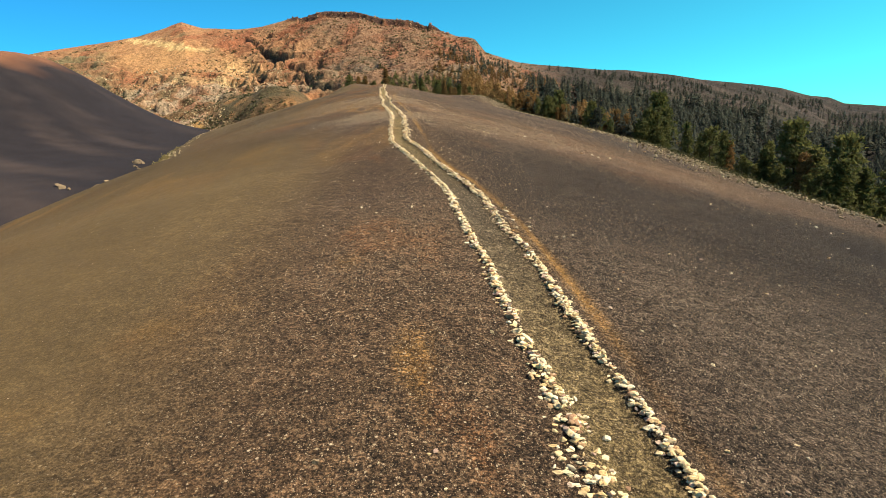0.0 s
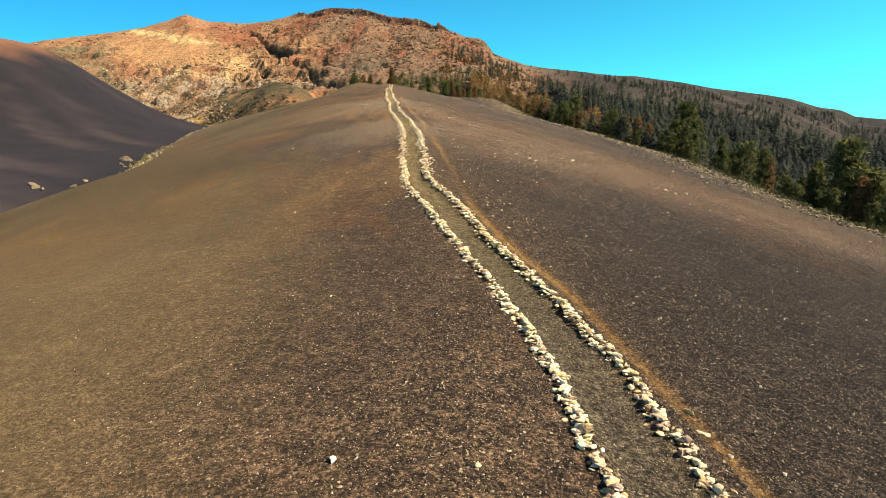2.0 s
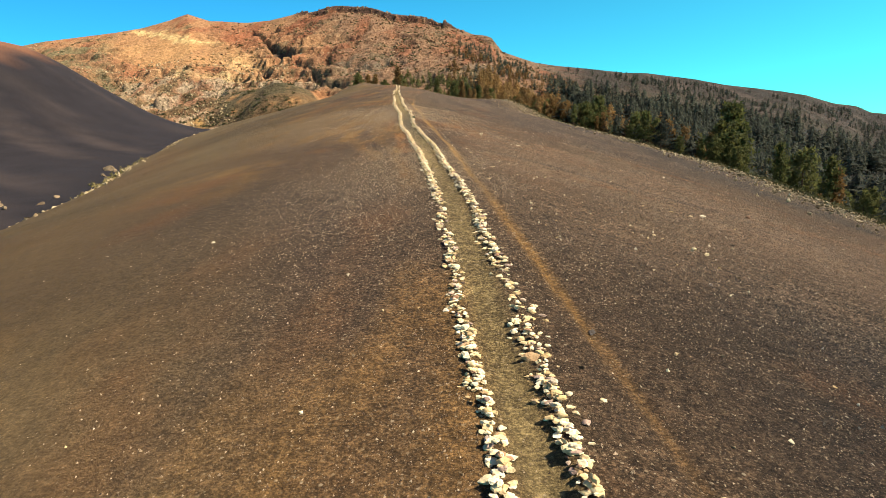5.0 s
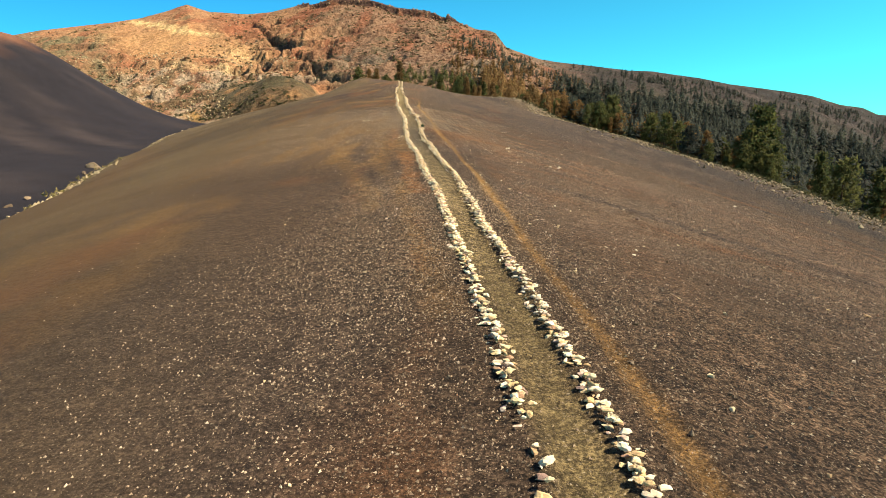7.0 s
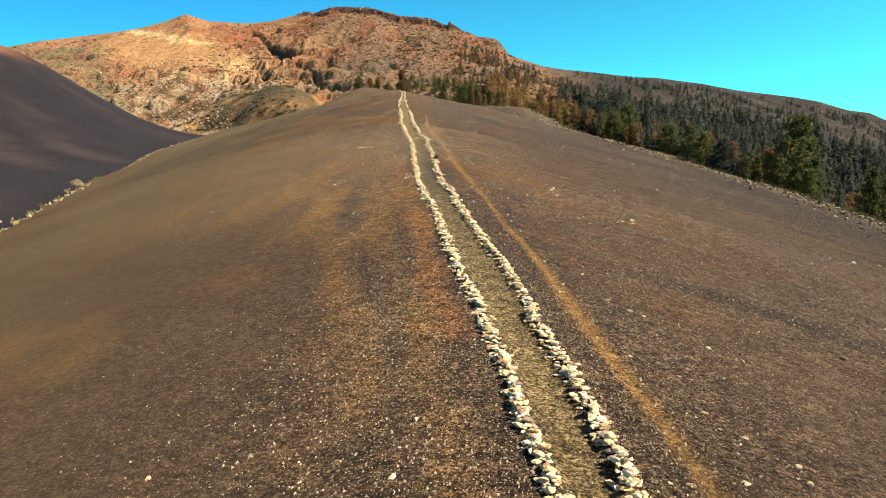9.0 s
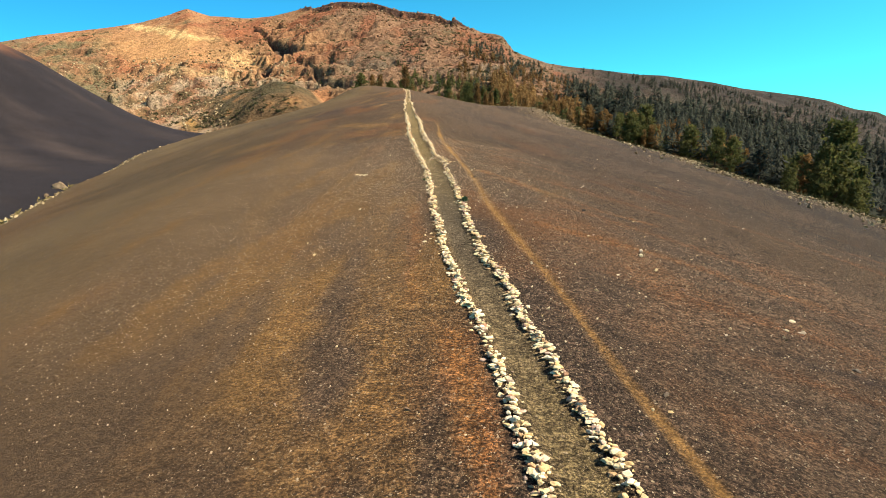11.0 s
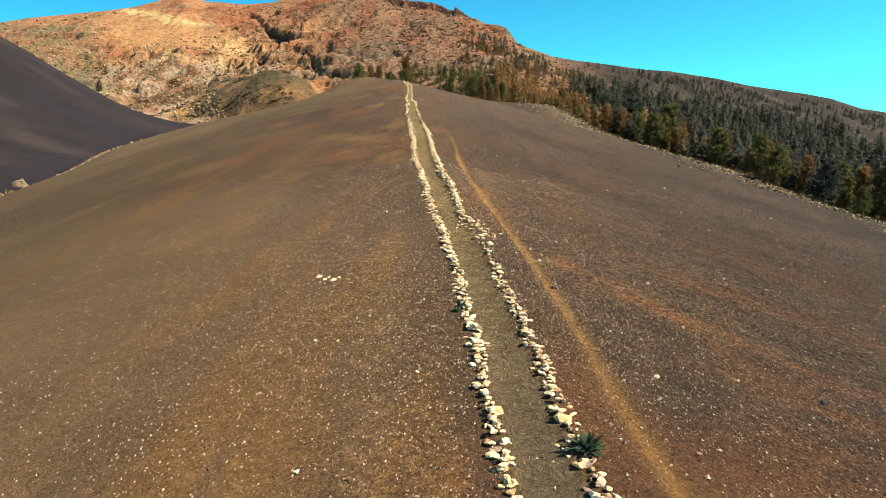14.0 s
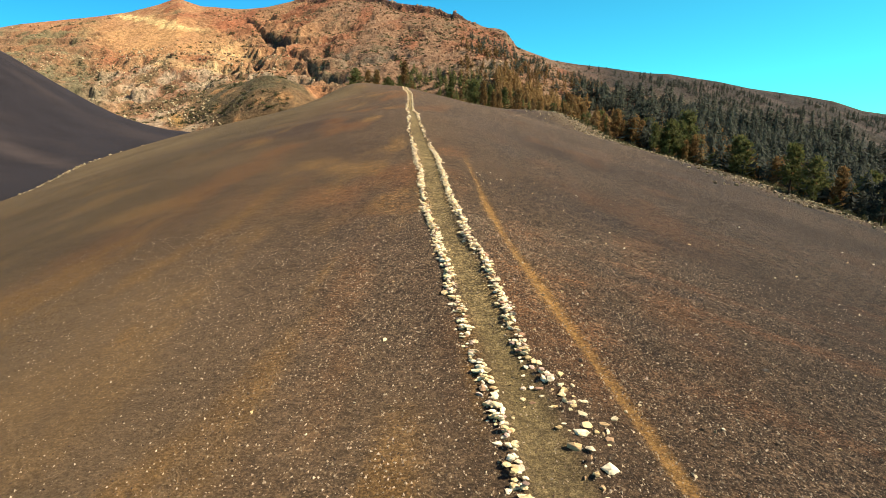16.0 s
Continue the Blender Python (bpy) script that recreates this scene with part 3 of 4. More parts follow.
# ---- far mountain ----
SKY_AZ = [-95, -60, -45, -39.4, -36.9, -34.7, -31.9, -29.9, -27.7, -27.1, -26.4, -25.8, -24.7, -21.6, -19.7, -17.8, -15.9, -14.7, -13.9, -11.0, -9.0, -6.5, -4.0, -1.5, 0.0, 1.0, 2.5, 4.0, 6.0, 8.9, 11.7, 13.6, 17.6, 19.8, 23.9, 25.8, 27.7, 29.2, 30.2, 34, 45, 70]
SKY_EL = [1.0, 3.5, 5.8, 6.3, 6.98, 7.44, 7.99, 8.47, 9.26, 9.52, 9.77, 9.61, 9.34, 9.36, 9.64, 10.17, 10.61, 10.83, 10.95, 10.87, 10.39, 10.21, 9.65, 8.76, 8.44, 7.42, 6.91, 6.44, 6.15, 5.84, 5.48, 5.4, 4.78, 4.29, 3.69, 3.31, 2.65, 2.42, 1.93, 1.5, 1.0, 0.5]
VIEW = (-7.2, 59.7, 18.7)


def bearing(az):
    """True bearing in radians of the mountain's own degrees."""
    return np.radians(0.975 * az + 0.53)


def mountain_z(az, s):
    """Height over the azimuth in degrees and the share of the way from foot to top, with that place's distance."""
    top_r = np.interp(az, [-60, -35, -25, -14, 0, 10, 30, 60], [860, 840, 820, 860, 800, 720, 620, 600])
    foot_r = np.interp(az, [-60, -38, -28, -15, -5, 5, 12, 25, 60], [720, 680, 620, 530, 440, 330, 250, 215, 200])
    foot_z = np.interp(az, [-60, -38, -28, -15, -5, 5, 12, 25, 60], [17.2, 21.5, 22.1, 20.2, 12.6, -4.2, -20.7, -25.2, -25.5])
    r = foot_r + (top_r - foot_r) * s
    top_z = VIEW[2] + np.tan(np.radians(np.interp(az, SKY_AZ, SKY_EL))) * top_r
    bow = np.interp(az, [-40, -14, 5, 30], [0.85, 0.95, 0.9, 0.85])
    rise = np.where(s <= 1, np.clip(s, 0, 1) ** bow + 1.5 * np.minimum(s, 0), 1 - 0.5 * (s - 1))
    z = foot_z + (top_z - foot_z) * rise
    # the higher, the farther back, along the line of sight from the ridge
    back = 1 + np.clip(s, 0, 3) * np.interp(az, [-60, -35, -25, -14, 0, 10, 20, 30, 60], [0.4, 0.4, 0.4, 0.15, 0.0, 0.3, 0.8, 1.4, 1.4])
    return r * back, VIEW[2] + (z - VIEW[2]) * back


SURFACE = {}


def mountain_top(a, q):
    """Height of the built mountain at azimuths and shares of the way up."""
    az, s, z = SURFACE["az"], SURFACE["s"], SURFACE["z"]
    i, j = np.clip(np.searchsorted(az, a) - 1, 0, len(az) - 2), np.clip(np.searchsorted(s, q) - 1, 0, len(s) - 2)
    f, g = np.clip((a - az[i]) / (az[i + 1] - az[i]), 0, 1), np.clip((q - s[j]) / (s[j + 1] - s[j]), 0, 1)
    return (z[i, j] * (1 - f) + z[i + 1, j] * f) * (1 - g) + (z[i, j + 1] * (1 - f) + z[i + 1, j + 1] * f) * g


# hollows, their shade tinted in: bearing, elevation seen from the ridge, half width, half height, depth in metres
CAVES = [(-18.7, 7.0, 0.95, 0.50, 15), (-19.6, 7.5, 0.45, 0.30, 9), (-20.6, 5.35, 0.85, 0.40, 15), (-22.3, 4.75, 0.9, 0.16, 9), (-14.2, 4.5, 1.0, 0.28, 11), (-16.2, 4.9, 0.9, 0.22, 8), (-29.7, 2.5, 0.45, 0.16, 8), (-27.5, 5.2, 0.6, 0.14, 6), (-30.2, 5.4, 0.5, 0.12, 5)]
# ribs and gullies: bearings, elevations, half height, depth
GULLIES = [((-25.2, -22.3, -19.4), (8.0, 7.25, 7.2), 0.10, 7), ((-22.0, -19.0, -15.0), (9.0, 7.0, 4.7), 0.22, 8), ((-32.5, -28.0), (6.3, 4.6), 0.12, 4), ((-12.0, -5.0), (8.6, 7.6), 0.12, 4), ((-16.0, -8.0), (6.3, 6.0), 0.12, 4), ((-10.0, -3.0), (9.4, 8.6), 0.10, 4)]


def build_mountain():
    az = np.concatenate([np.linspace(-95, -45, 60), np.linspace(-44.9, 35, 640), np.linspace(35.5, 70, 40)])
    s = np.concatenate([np.linspace(-0.15, 1.0, 210), np.linspace(1.02, 2.5, 30)])
    A, S = np.meshgrid(az, s, indexing="ij")
    r, base = mountain_z(A, S)
    x, y = VIEW[0] + r * np.sin(bearing(A)), VIEW[1] + r * np.cos(bearing(A))
    E = np.degrees(np.arctan2(base - VIEW[2], r))
    wob = layered_noise(x / 16, y / 16, 3, 17)
    A1, E1 = A + 0.35 * wob, E + 0.12 * layered_noise(x / 11, y / 11, 3, 18)
    bare = np.clip(1.35 - np.hypot((A1 + 28.0) / 4.6, (E1 - 6.7) / 1.35), 0, 1)
    cliff = np.clip(1.3 - np.hypot((A1 + 25.0) / 3.9, (E1 - 4.75) / 0.34), 0, 1)
    mound = np.clip(1 - ((A + 18.9) / np.where(A < -18.9, 7.5, 4.2)) ** 2 - ((S - 0.10) / 0.16) ** 2 + 0.10 * layered_noise(x / 30, y / 30, 3, 27), 0, 1.1) ** 1.6
    rough = np.clip(S / 0.15, 0, 1) * np.clip(np.abs(1 - S) / 0.30 + 0.05, 0, 1) * np.interp(A, [-17, -12, 2, 6], [1.0, 0.62, 0.55, 0.4])
    rough = rough * (1 - 0.75 * bare) * (1 - np.clip(mound * 3, 0, 1))
    gullies = layered_noise(x / 90 + 0.3 * layered_noise(x / 60, y / 60, 2, 15), y / 170, 4, 5, True)
    crags = layered_noise(x / 30, y / 34, 4, 11, True)
    z = base + rough * (6.5 * gullies + 3.0 * crags + 2.0 * layered_noise(x / 8, y / 8, 3, 13, True) - 6.5)
    # broken cliff bands
    band = layered_noise(x / 70, y / 70, 3, 19)
    step = z / 17 + 0.6 * band
    frac = step - np.floor(step)
    z = z + rough * np.clip(band + 0.45, 0, 1) * 8 * (np.clip((frac - 0.4) / 0.18, 0, 1) - frac)
    ledge = E1 / 0.42
    z = z + np.clip(cliff * 1.5, 0, 1) * 8 * (np.clip(((ledge - np.floor(ledge)) - 0.55) / 0.12, 0, 1) - (ledge - np.floor(ledge))) * (0.5 + 0.5 * value_noise(x / 7, y / 7, 29))
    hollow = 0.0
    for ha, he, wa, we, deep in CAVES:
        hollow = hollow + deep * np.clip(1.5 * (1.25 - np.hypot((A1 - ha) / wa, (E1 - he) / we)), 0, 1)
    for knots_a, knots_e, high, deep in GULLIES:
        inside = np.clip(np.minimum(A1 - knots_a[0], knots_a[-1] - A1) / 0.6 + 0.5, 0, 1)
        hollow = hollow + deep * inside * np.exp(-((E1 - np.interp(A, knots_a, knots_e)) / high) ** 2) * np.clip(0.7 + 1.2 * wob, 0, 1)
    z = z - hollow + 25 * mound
    cap = np.clip((S - 0.972 + 0.012 * layered_noise(x / 12, y / 12, 2, 23)) / 0.008, 0, 1) * np.clip((7.5 - np.abs(A + 10.0)) / 3.0 + 0.3 * value_noise(x / 15, y / 15, 25), 0, 1)
    nose = np.clip((S - 0.93) / 0.008, 0, 1) * np.clip(1.2 - np.abs(A + 0.6) / 1.2, 0, 1)
    z = z + (6 * cap + 3 * nose) * np.clip(1 - (S - 1.0) / 0.1, 0, 1) - 4 * np.clip((S - 0.9) / 0.05, 0, 1) * (np.abs(A + 10.5) < 6)
    SURFACE.update(az=az, s=s, z=z)
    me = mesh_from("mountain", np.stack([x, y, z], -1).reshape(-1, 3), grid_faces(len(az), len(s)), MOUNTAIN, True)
    a, q, e, xx, yy = A1.ravel(), S.ravel(), E1.ravel(), x.ravel(), y.ravel()
    mound, bare, cliff, hollow = mound.ravel(), bare.ravel(), cliff.ravel(), hollow.ravel()
    n1, n2 = layered_noise(xx / 60, yy / 60, 4, 101), layered_noise(xx / 16, yy / 16, 3, 111)
    n3 = layered_noise(xx / 24, yy / 70, 4, 121)
    sand, red, cream = np.array([0.40, 0.21, 0.105]), np.array([0.33, 0.125, 0.062]), np.array([0.72, 0.50, 0.23])
    olive, pale, umber = np.array([0.135, 0.105, 0.055]), np.array([0.40, 0.30, 0.20]), np.array([0.30, 0.170, 0.100])
    dark, greyed = np.array([0.045, 0.042, 0.042]), np.array([0.20, 0.155, 0.11])

    def lay(col, mask, tone):
        return col + (tone - col) * np.clip(mask, 0, 1)[:, None]
    col = np.repeat(sand[None], len(a), 0)
    col = lay(col, np.clip(0.2 + 1.1 * n3, 0, 0.85), red)
    col = lay(col, np.clip((a + 17) / 5 + 0.5 * n1, 0, 0.9), umber)
    col = lay(col, np.clip((n3 - 0.15) * 1.5, 0, 0.75) * (a > -19), red)
    col = lay(col, np.clip(n2 * 1.6 - 0.1, 0, 0.75) * np.clip(0.45 + n1, 0.15, 1), olive)
    col = lay(col, np.clip((a + 16) / 3, 0, 1) * np.clip(1.0 - np.abs(e - 6.0 - 0.5 * n1) / 1.1, 0, 1) * np.clip(0.5 + 1.2 * n2, 0, 1) * 0.8, greyed)
    # strewn foot below the cliffs, dry scrub at its far end
    low = np.clip((4.6 - e + 0.5 * n1) / 0.5, 0, 1) * np.clip((-14 - a) / 3, 0, 1)
    col = lay(col, low * np.clip(0.45 + 1.2 * n2, 0, 0.85), pale)
    col = lay(col, low * np.clip(-0.05 - 1.3 * n2, 0, 0.8), olive)
    left_end = np.clip((-30.5 - a) / 2.5, 0, 1) * np.clip((7.0 - e + 0.4 * n1) / 0.5, 0, 1)
    col = lay(col, left_end * np.clip(0.75 + 0.6 * n2, 0, 0.95), np.array([0.165, 0.138, 0.075]))
    col = lay(col, left_end * np.clip(n3 * 1.6, 0, 0.6), np.array([0.30, 0.16, 0.09]))
    col = lay(col, bare * (1.0 + 0.5 * n3), np.array([0.52, 0.285, 0.125]))
    col = lay(col, cliff * np.clip(1.0 + 0.8 * n2, 0.2, 1), np.array([0.60, 0.42, 0.21]))
    col = lay(col, np.clip(1.3 - np.hypot((a + 22.5) / 2.4, (e - 6.0) / 0.9), 0, 1) * 0.8, np.array([0.60, 0.37, 0.17]))
    col = lay(col, np.clip(1.3 - np.hypot((a + 21.8) / 2.6, (e - 8.4) / 0.8) + 0.6 * n1, 0, 1) * 0.8, red * 1.1)
    col = lay(col, np.clip(1.2 - np.hypot((a + 31.5) / 1.6, (e - 5.4) / 0.6) + 0.6 * n2, 0, 1) * 0.7, red)
    for ca, ce, wa, we, fall in ((-28.6, 7.95, 1.9, 0.20, 0.10), (-26.0, 7.55, 1.7, 0.17, 0.08), (-30.2, 8.15, 0.7, 0.12, 0.0)):
        col = lay(col, np.clip(1.5 - np.hypot((a - ca) / wa, (e - ce + fall * (a - ca)) / we) + 0.2 * n2, 0, 1) * 0.95, cream)
    col = lay(col, np.clip((q - 0.966 + 0.01 * n2) / 0.01, 0, 1) * np.clip(8 - np.abs(a + 10.0), 0, 1) * 0.9, np.array([0.085, 0.045, 0.035]))
    col = lay(col, np.exp(-((a - 4) / 8) ** 2) * np.clip((0.50 - q) / 0.1, 0, 1) * np.clip(0.75 + 0.6 * n2, 0, 1), np.array([0.33, 0.225, 0.13]))
    col = lay(col, np.clip((a - 8) / 8 + 0.6 * n1, 0, 1), dark + 0.5 * (olive - dark))
    col = lay(col, np.clip((a - 4) / 5, 0, 1) * np.clip((q - 0.55 - 0.15 * n1) / 0.2, 0, 1), np.array([0.062, 0.048, 0.038]))
    col = lay(col, np.clip((a - 5) / 4, 0, 1) * np.clip((q - 0.5) / 0.1, 0, 1) * np.clip(1.5 * n3 - 0.1, 0, 0.7), np.array([0.135, 0.098, 0.080]))
    # forest floor darkened, shade between the pines painted into the ground
    col = lay(col, np.clip((a - 12) / 6 + 0.4 * n1, 0, 1) * np.clip((0.60 - q + 0.12 * n1) / 0.1, 0, 1) * 0.8, np.array([0.034, 0.031, 0.028]))
    col = lay(col, np.clip(mound * 3, 0, 0.92), np.array([0.185, 0.115, 0.056]))
    col = lay(col, np.clip(mound * 3, 0, 1) * np.clip(n1 * 1.8, 0, 0.8), np.array([0.10, 0.085, 0.045]))
    col = lay(col, np.clip(mound * 3, 0, 1) * np.clip(n2 * 2 - 0.5, 0, 0.8), np.array([0.36, 0.19, 0.08]))
    col = lay(col, np.clip(1.2 - np.hypot((a + 18.0) / 2.0, (e - 3.6) / 0.35), 0, 1) * np.clip(0.4 + n2, 0, 1), np.array([0.38, 0.25, 0.10]))
    col = lay(col, np.clip(1.3 - np.hypot((a + 15.9) / 1.5, (e - 3.6) / 0.55) + 0.5 * n2, 0, 1), np.array([0.40, 0.19, 0.09]))
    col = lay(col, np.clip(1.3 - np.hypot((a + 26.2) / 0.7, (e - 0.8) / 0.5) + 0.4 * n2, 0, 1), np.array([0.42, 0.25, 0.09]))
    # shade inside hollows and gullies put into the rock colour
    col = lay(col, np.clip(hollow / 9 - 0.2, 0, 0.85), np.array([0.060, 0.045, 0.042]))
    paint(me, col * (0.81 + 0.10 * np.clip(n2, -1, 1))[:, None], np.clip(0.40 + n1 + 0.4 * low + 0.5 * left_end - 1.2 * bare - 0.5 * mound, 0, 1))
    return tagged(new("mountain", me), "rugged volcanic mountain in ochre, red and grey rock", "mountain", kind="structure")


mountain = build_mountain()


def part(name, me, parent, label=""):
    ob = new(name, me)
    ob.parent = parent
    if label:
        ob["label"] = label
    return ob


def empty(name, at, label, category, group=""):
    ob = new(name)
    ob.location = at
    return tagged(ob, label, category, group)


# ---- trees ----
def tube(points, radii, sides):
    """Rings round a line of points, as arrays of triangles."""
    v, f = [], []
    for p, r in zip(points, radii):
        a = np.arange(sides) * 2 * np.pi / sides
        v.append(np.stack([p[0] + r * np.cos(a), p[1] + r * np.sin(a), np.full(sides, p[2])], 1))
    for k in range(len(points) - 1):
        for i in range(sides):
            j = (i + 1) % sides
            a, b, c, d = k * sides + i, k * sides + j, (k + 1) * sides + j, (k + 1) * sides + i
            f += [(a, b, c), (a, c, d)]
    return np.concatenate(v), np.array(f)


def merge(pairs):
    vs, fs, at = [], [], 0
    for v, f in pairs:
        vs.append(v)
        fs.append(f + at)
        at += len(v)
    return np.concatenate(vs), np.concatenate(fs)


def tufts(rng, centres, size, count):
    """Sprays of narrow three-cornered needle bunches round the centres."""
    c = np.repeat(centres, count, 0)
    n = len(c)
    d = rng.normal(size=(n, 3))
    d[:, 2] = np.abs(d[:, 2]) * 0.8 + 0.1
    d /= np.linalg.norm(d, axis=1)[:, None]
    side = np.cross(d, rng.normal(size=(n, 3)))
    side /= np.linalg.norm(side, axis=1)[:, None]
    s = size * rng.uniform(0.6, 1.3, n)[:, None]
    base = c + rng.normal(size=(n, 3)) * size * 0.35
    v = np.stack([base - side * s * 0.28, base + side * s * 0.28, base + d * s], 1).reshape(-1, 3)
    return v, np.arange(3 * n).reshape(-1, 3)


def pine_arrays(seed, height, spread_m, low, full):
    """Trunk with limbs, and needle crown, of one pine."""
    rng = np.random.default_rng(seed)
    lean = rng.normal(size=2) * 0.02 * height
    hs = np.linspace(-0.6, height * 0.97, 9)
    bend = rng.normal(size=(9, 2)).cumsum(0) * 0.02
    line = [(lean[0] * (h / height) + b[0], lean[1] * (h / height) + b[1], h) for h, b in zip(hs, bend)]
    r0 = 0.022 * height
    wood = [tube(line, [r0 * (1 - 0.93 * max(h, 0) / height) for h in hs], 7)]
    clumps = []
    count = int(full * 26)
    for k in range(count):
        s = (k + rng.uniform(0, 1)) / count
        h = height * (low + (0.98 - low) * s)
        reach = spread_m * (0.25 + 0.95 * (1 - s) ** 0.8) * rng.uniform(0.55, 1.15) * min(1.0, 0.55 + 2.2 * s)
        a = k * 2.4 + rng.normal() * 0.5
        up = rng.uniform(0.05, 0.45) * reach
        base = np.array([lean[0] * h / height, lean[1] * h / height, h])
        tip = base + np.array([np.cos(a) * reach, np.sin(a) * reach, up])
        mid = (base + tip) / 2 - np.array([0, 0, 0.06 * reach])
        wood.append(tube([base, mid, tip], [0.006 * height, 0.004 * height, 0.001 * height], 3))
        for q in np.linspace(0.40, 1.0, 5):
            clumps.append(base + (tip - base) * q + rng.normal(size=3) * 0.035 * height * np.array([1, 1, 0.5]))
    clumps.append(np.array([lean[0], lean[1], height]))
    return merge(wood), tufts(rng, np.array(clumps), 0.054 * height + 0.12, 10)


PINES = {}


def pine(kind, at, scale, yaw, label, group):
    """A pine of one of the kinds, built once and then copied."""
    m = pose(*at, 0, 0, yaw)
    if kind in PINES:
        ob = copy_thing(PINES[kind], m)
    else:
        seed, height, wide, low, full, needles = KINDS[kind]
        wood, crown = pine_arrays(seed, height, wide, low, full)
        ob = new("pine_tree")
        part("trunk", mesh_from("trunk", *wood, BARK, True), ob)
        part("crown", mesh_from("crown", *crown, needles), ob)
        ob.matrix_basis = m
        PINES[kind] = ob
    ob.scale = (scale, scale, scale)
    return tagged(ob, label, "tree", group)


KINDS = {
    "tall_green": (1, 16.0, 4.3, 0.22, 1.5, GREEN), "round_green": (2, 11.0, 4.8, 0.20, 1.5, GREEN), "thin_green": (3, 14.0, 2.3, 0.2, 1.2, GREEN),
    # broad_dark has its shade in the needle colour
    "broad_dark": (8, 15.0, 5.0, 0.15, 1.6, SHADED_GREEN), "broad_green": (7, 13.0, 4.4, 0.15, 1.6, GREEN), "tall_brown": (4, 15.0, 2.2, 0.24, 1.1, BROWN), "thin_brown": (5, 12.0, 2.0, 0.28, 0.9, BROWN), "small_green": (6, 8.0, 2.6, 0.12, 1.1, GREEN),
}
SAY = {
    "tall_green": "tall green pine with open layered branches on the slope", "round_green": "round-crowned green pine at the edge of the cinder slope",
    "broad_dark": "broad dark green pine standing among scorched pines",
    "thin_green": "slender green pine among the forest edge", "broad_green": "broad dense green pine at the forest edge",
    "tall_brown": "tall pine with scorched brown needles", "thin_brown": "thin scorched pine with rust-brown needles", "small_green": "small young green pine on cinder ground",
}


def mountain_base(x, y):
    """Height of the mountain's smooth flank under a place, or far below it."""
    dx, dy = x - VIEW[0], y - VIEW[1]
    az, r = (np.degrees(np.arctan2(dx, dy)) - 0.53) / 0.975, np.hypot(dx, dy)
    r0, _ = mountain_z(az, np.zeros_like(az))
    r1, _ = mountain_z(az, np.ones_like(az))
    s = (r - r0) / (r1 - r0)
    return np.where(s > -0.1, mountain_z(az, np.maximum(s, -0.1))[1], -99)


def foot(x, y):
    x, y = np.atleast_1d(np.asarray(x, float)), np.atleast_1d(np.asarray(y, float))
    return np.maximum(ground_z(x, y), mountain_base(x, y))


rng = np.random.default_rng(7)
# single trees that stand out along the forest edge
for kind, x, y, size in (
        ("round_green", 71.0, 189.0, 1.2), ("tall_green", 60.7, 208.0, 1.2), ("broad_green", 57.6, 206.5, 1.0), ("tall_green", 64.4, 211.0, 1.0), ("small_green", 55.5, 203.0, 1.0),
        ("broad_dark", 39.5, 334.0, 1.2), ("broad_dark", 34.0, 340.0, 0.9), ("broad_green", 45.5, 224.0, 0.65), ("tall_green", 43.0, 228.0, 0.6), ("broad_dark", 38.0, 190.0, 0.45), ("small_green", 41.5, 186.0, 0.55),
        ("tall_green", 76.5, 149.3, 1.2), ("tall_green", 81.6, 136.5, 1.2), ("broad_green", 79.5, 146.0, 1.15), ("thin_green", 74.0, 156.0, 0.9), ("broad_green", 86.0, 128.0, 1.2),
        ("broad_green", 78.5, 263.9, 1.15), ("thin_green", 72.0, 200.0, 0.8), ("broad_green", 88.0, 249.0, 0.9), ("tall_green", 38.0, 278.0, 0.9),
        ("broad_green", 33.0, 275.0, 0.8), ("thin_green", 28.0, 272.0, 0.55), ("small_green", 70.0, 192.0, 0.9), ("small_green", 66.0, 212.0, 0.9)):
    pine(kind, (x, y, float(foot(x, y)[0]) - 0.2), size, rng.uniform(0, 360), SAY[kind], "pines along the forest edge")
# the forest edge
for k in range(158):
    y = rng.uniform(110, 345)
    x = float(crest_x(y)) + float(edge_u(y)) + 7 + abs(rng.normal()) * (30 if y > 215 else 50)
    burnt = 222 < y + rng.normal() * 12 < 330 and rng.random() < 0.85
    kind = ("tall_brown", "thin_brown")[k % 2] if burnt else ("thin_green", "small_green", "tall_green", "thin_green", "broad_green", "thin_green", "tall_brown", "small_green")[k % 8]
    pine(kind, (x, y, float(foot(x, y)[0]) - 0.2), rng.uniform(0.42, 0.85), rng.uniform(0, 360), SAY[kind], "pines along the forest edge")
# taller pines standing over the far end of the slope
for k in range(75):
    y = rng.uniform(262, 440)
    x = float(crest_x(y)) + float(edge_u(y)) + 2 + rng.uniform(0, 1) ** 1.5 * 80
    kind = ("thin_brown", "tall_brown", "thin_green", "tall_brown", "broad_green", "thin_brown", "small_green", "tall_green")[k % 8]
    pine(kind, (x, y, float(foot(x, y)[0]) - 0.2), rng.uniform(0.5, 0.85), rng.uniform(0, 360), SAY[kind], "pines over the far slope")
# pines behind the crest of the ridge
for k in range(42):
    y = rng.uniform(400, 560)
    x = -100 + abs(rng.normal()) * 75 if k > 8 else rng.uniform(-105, -60)
    kind = ("thin_brown", "thin_green", "tall_brown", "small_green", "broad_green")[k % 5]
    pine(kind, (x, y, float(foot(x, y)[0]) - 0.2), rng.uniform(0.6, 1.05), rng.uniform(0, 360), SAY[kind], "pines behind the crest")


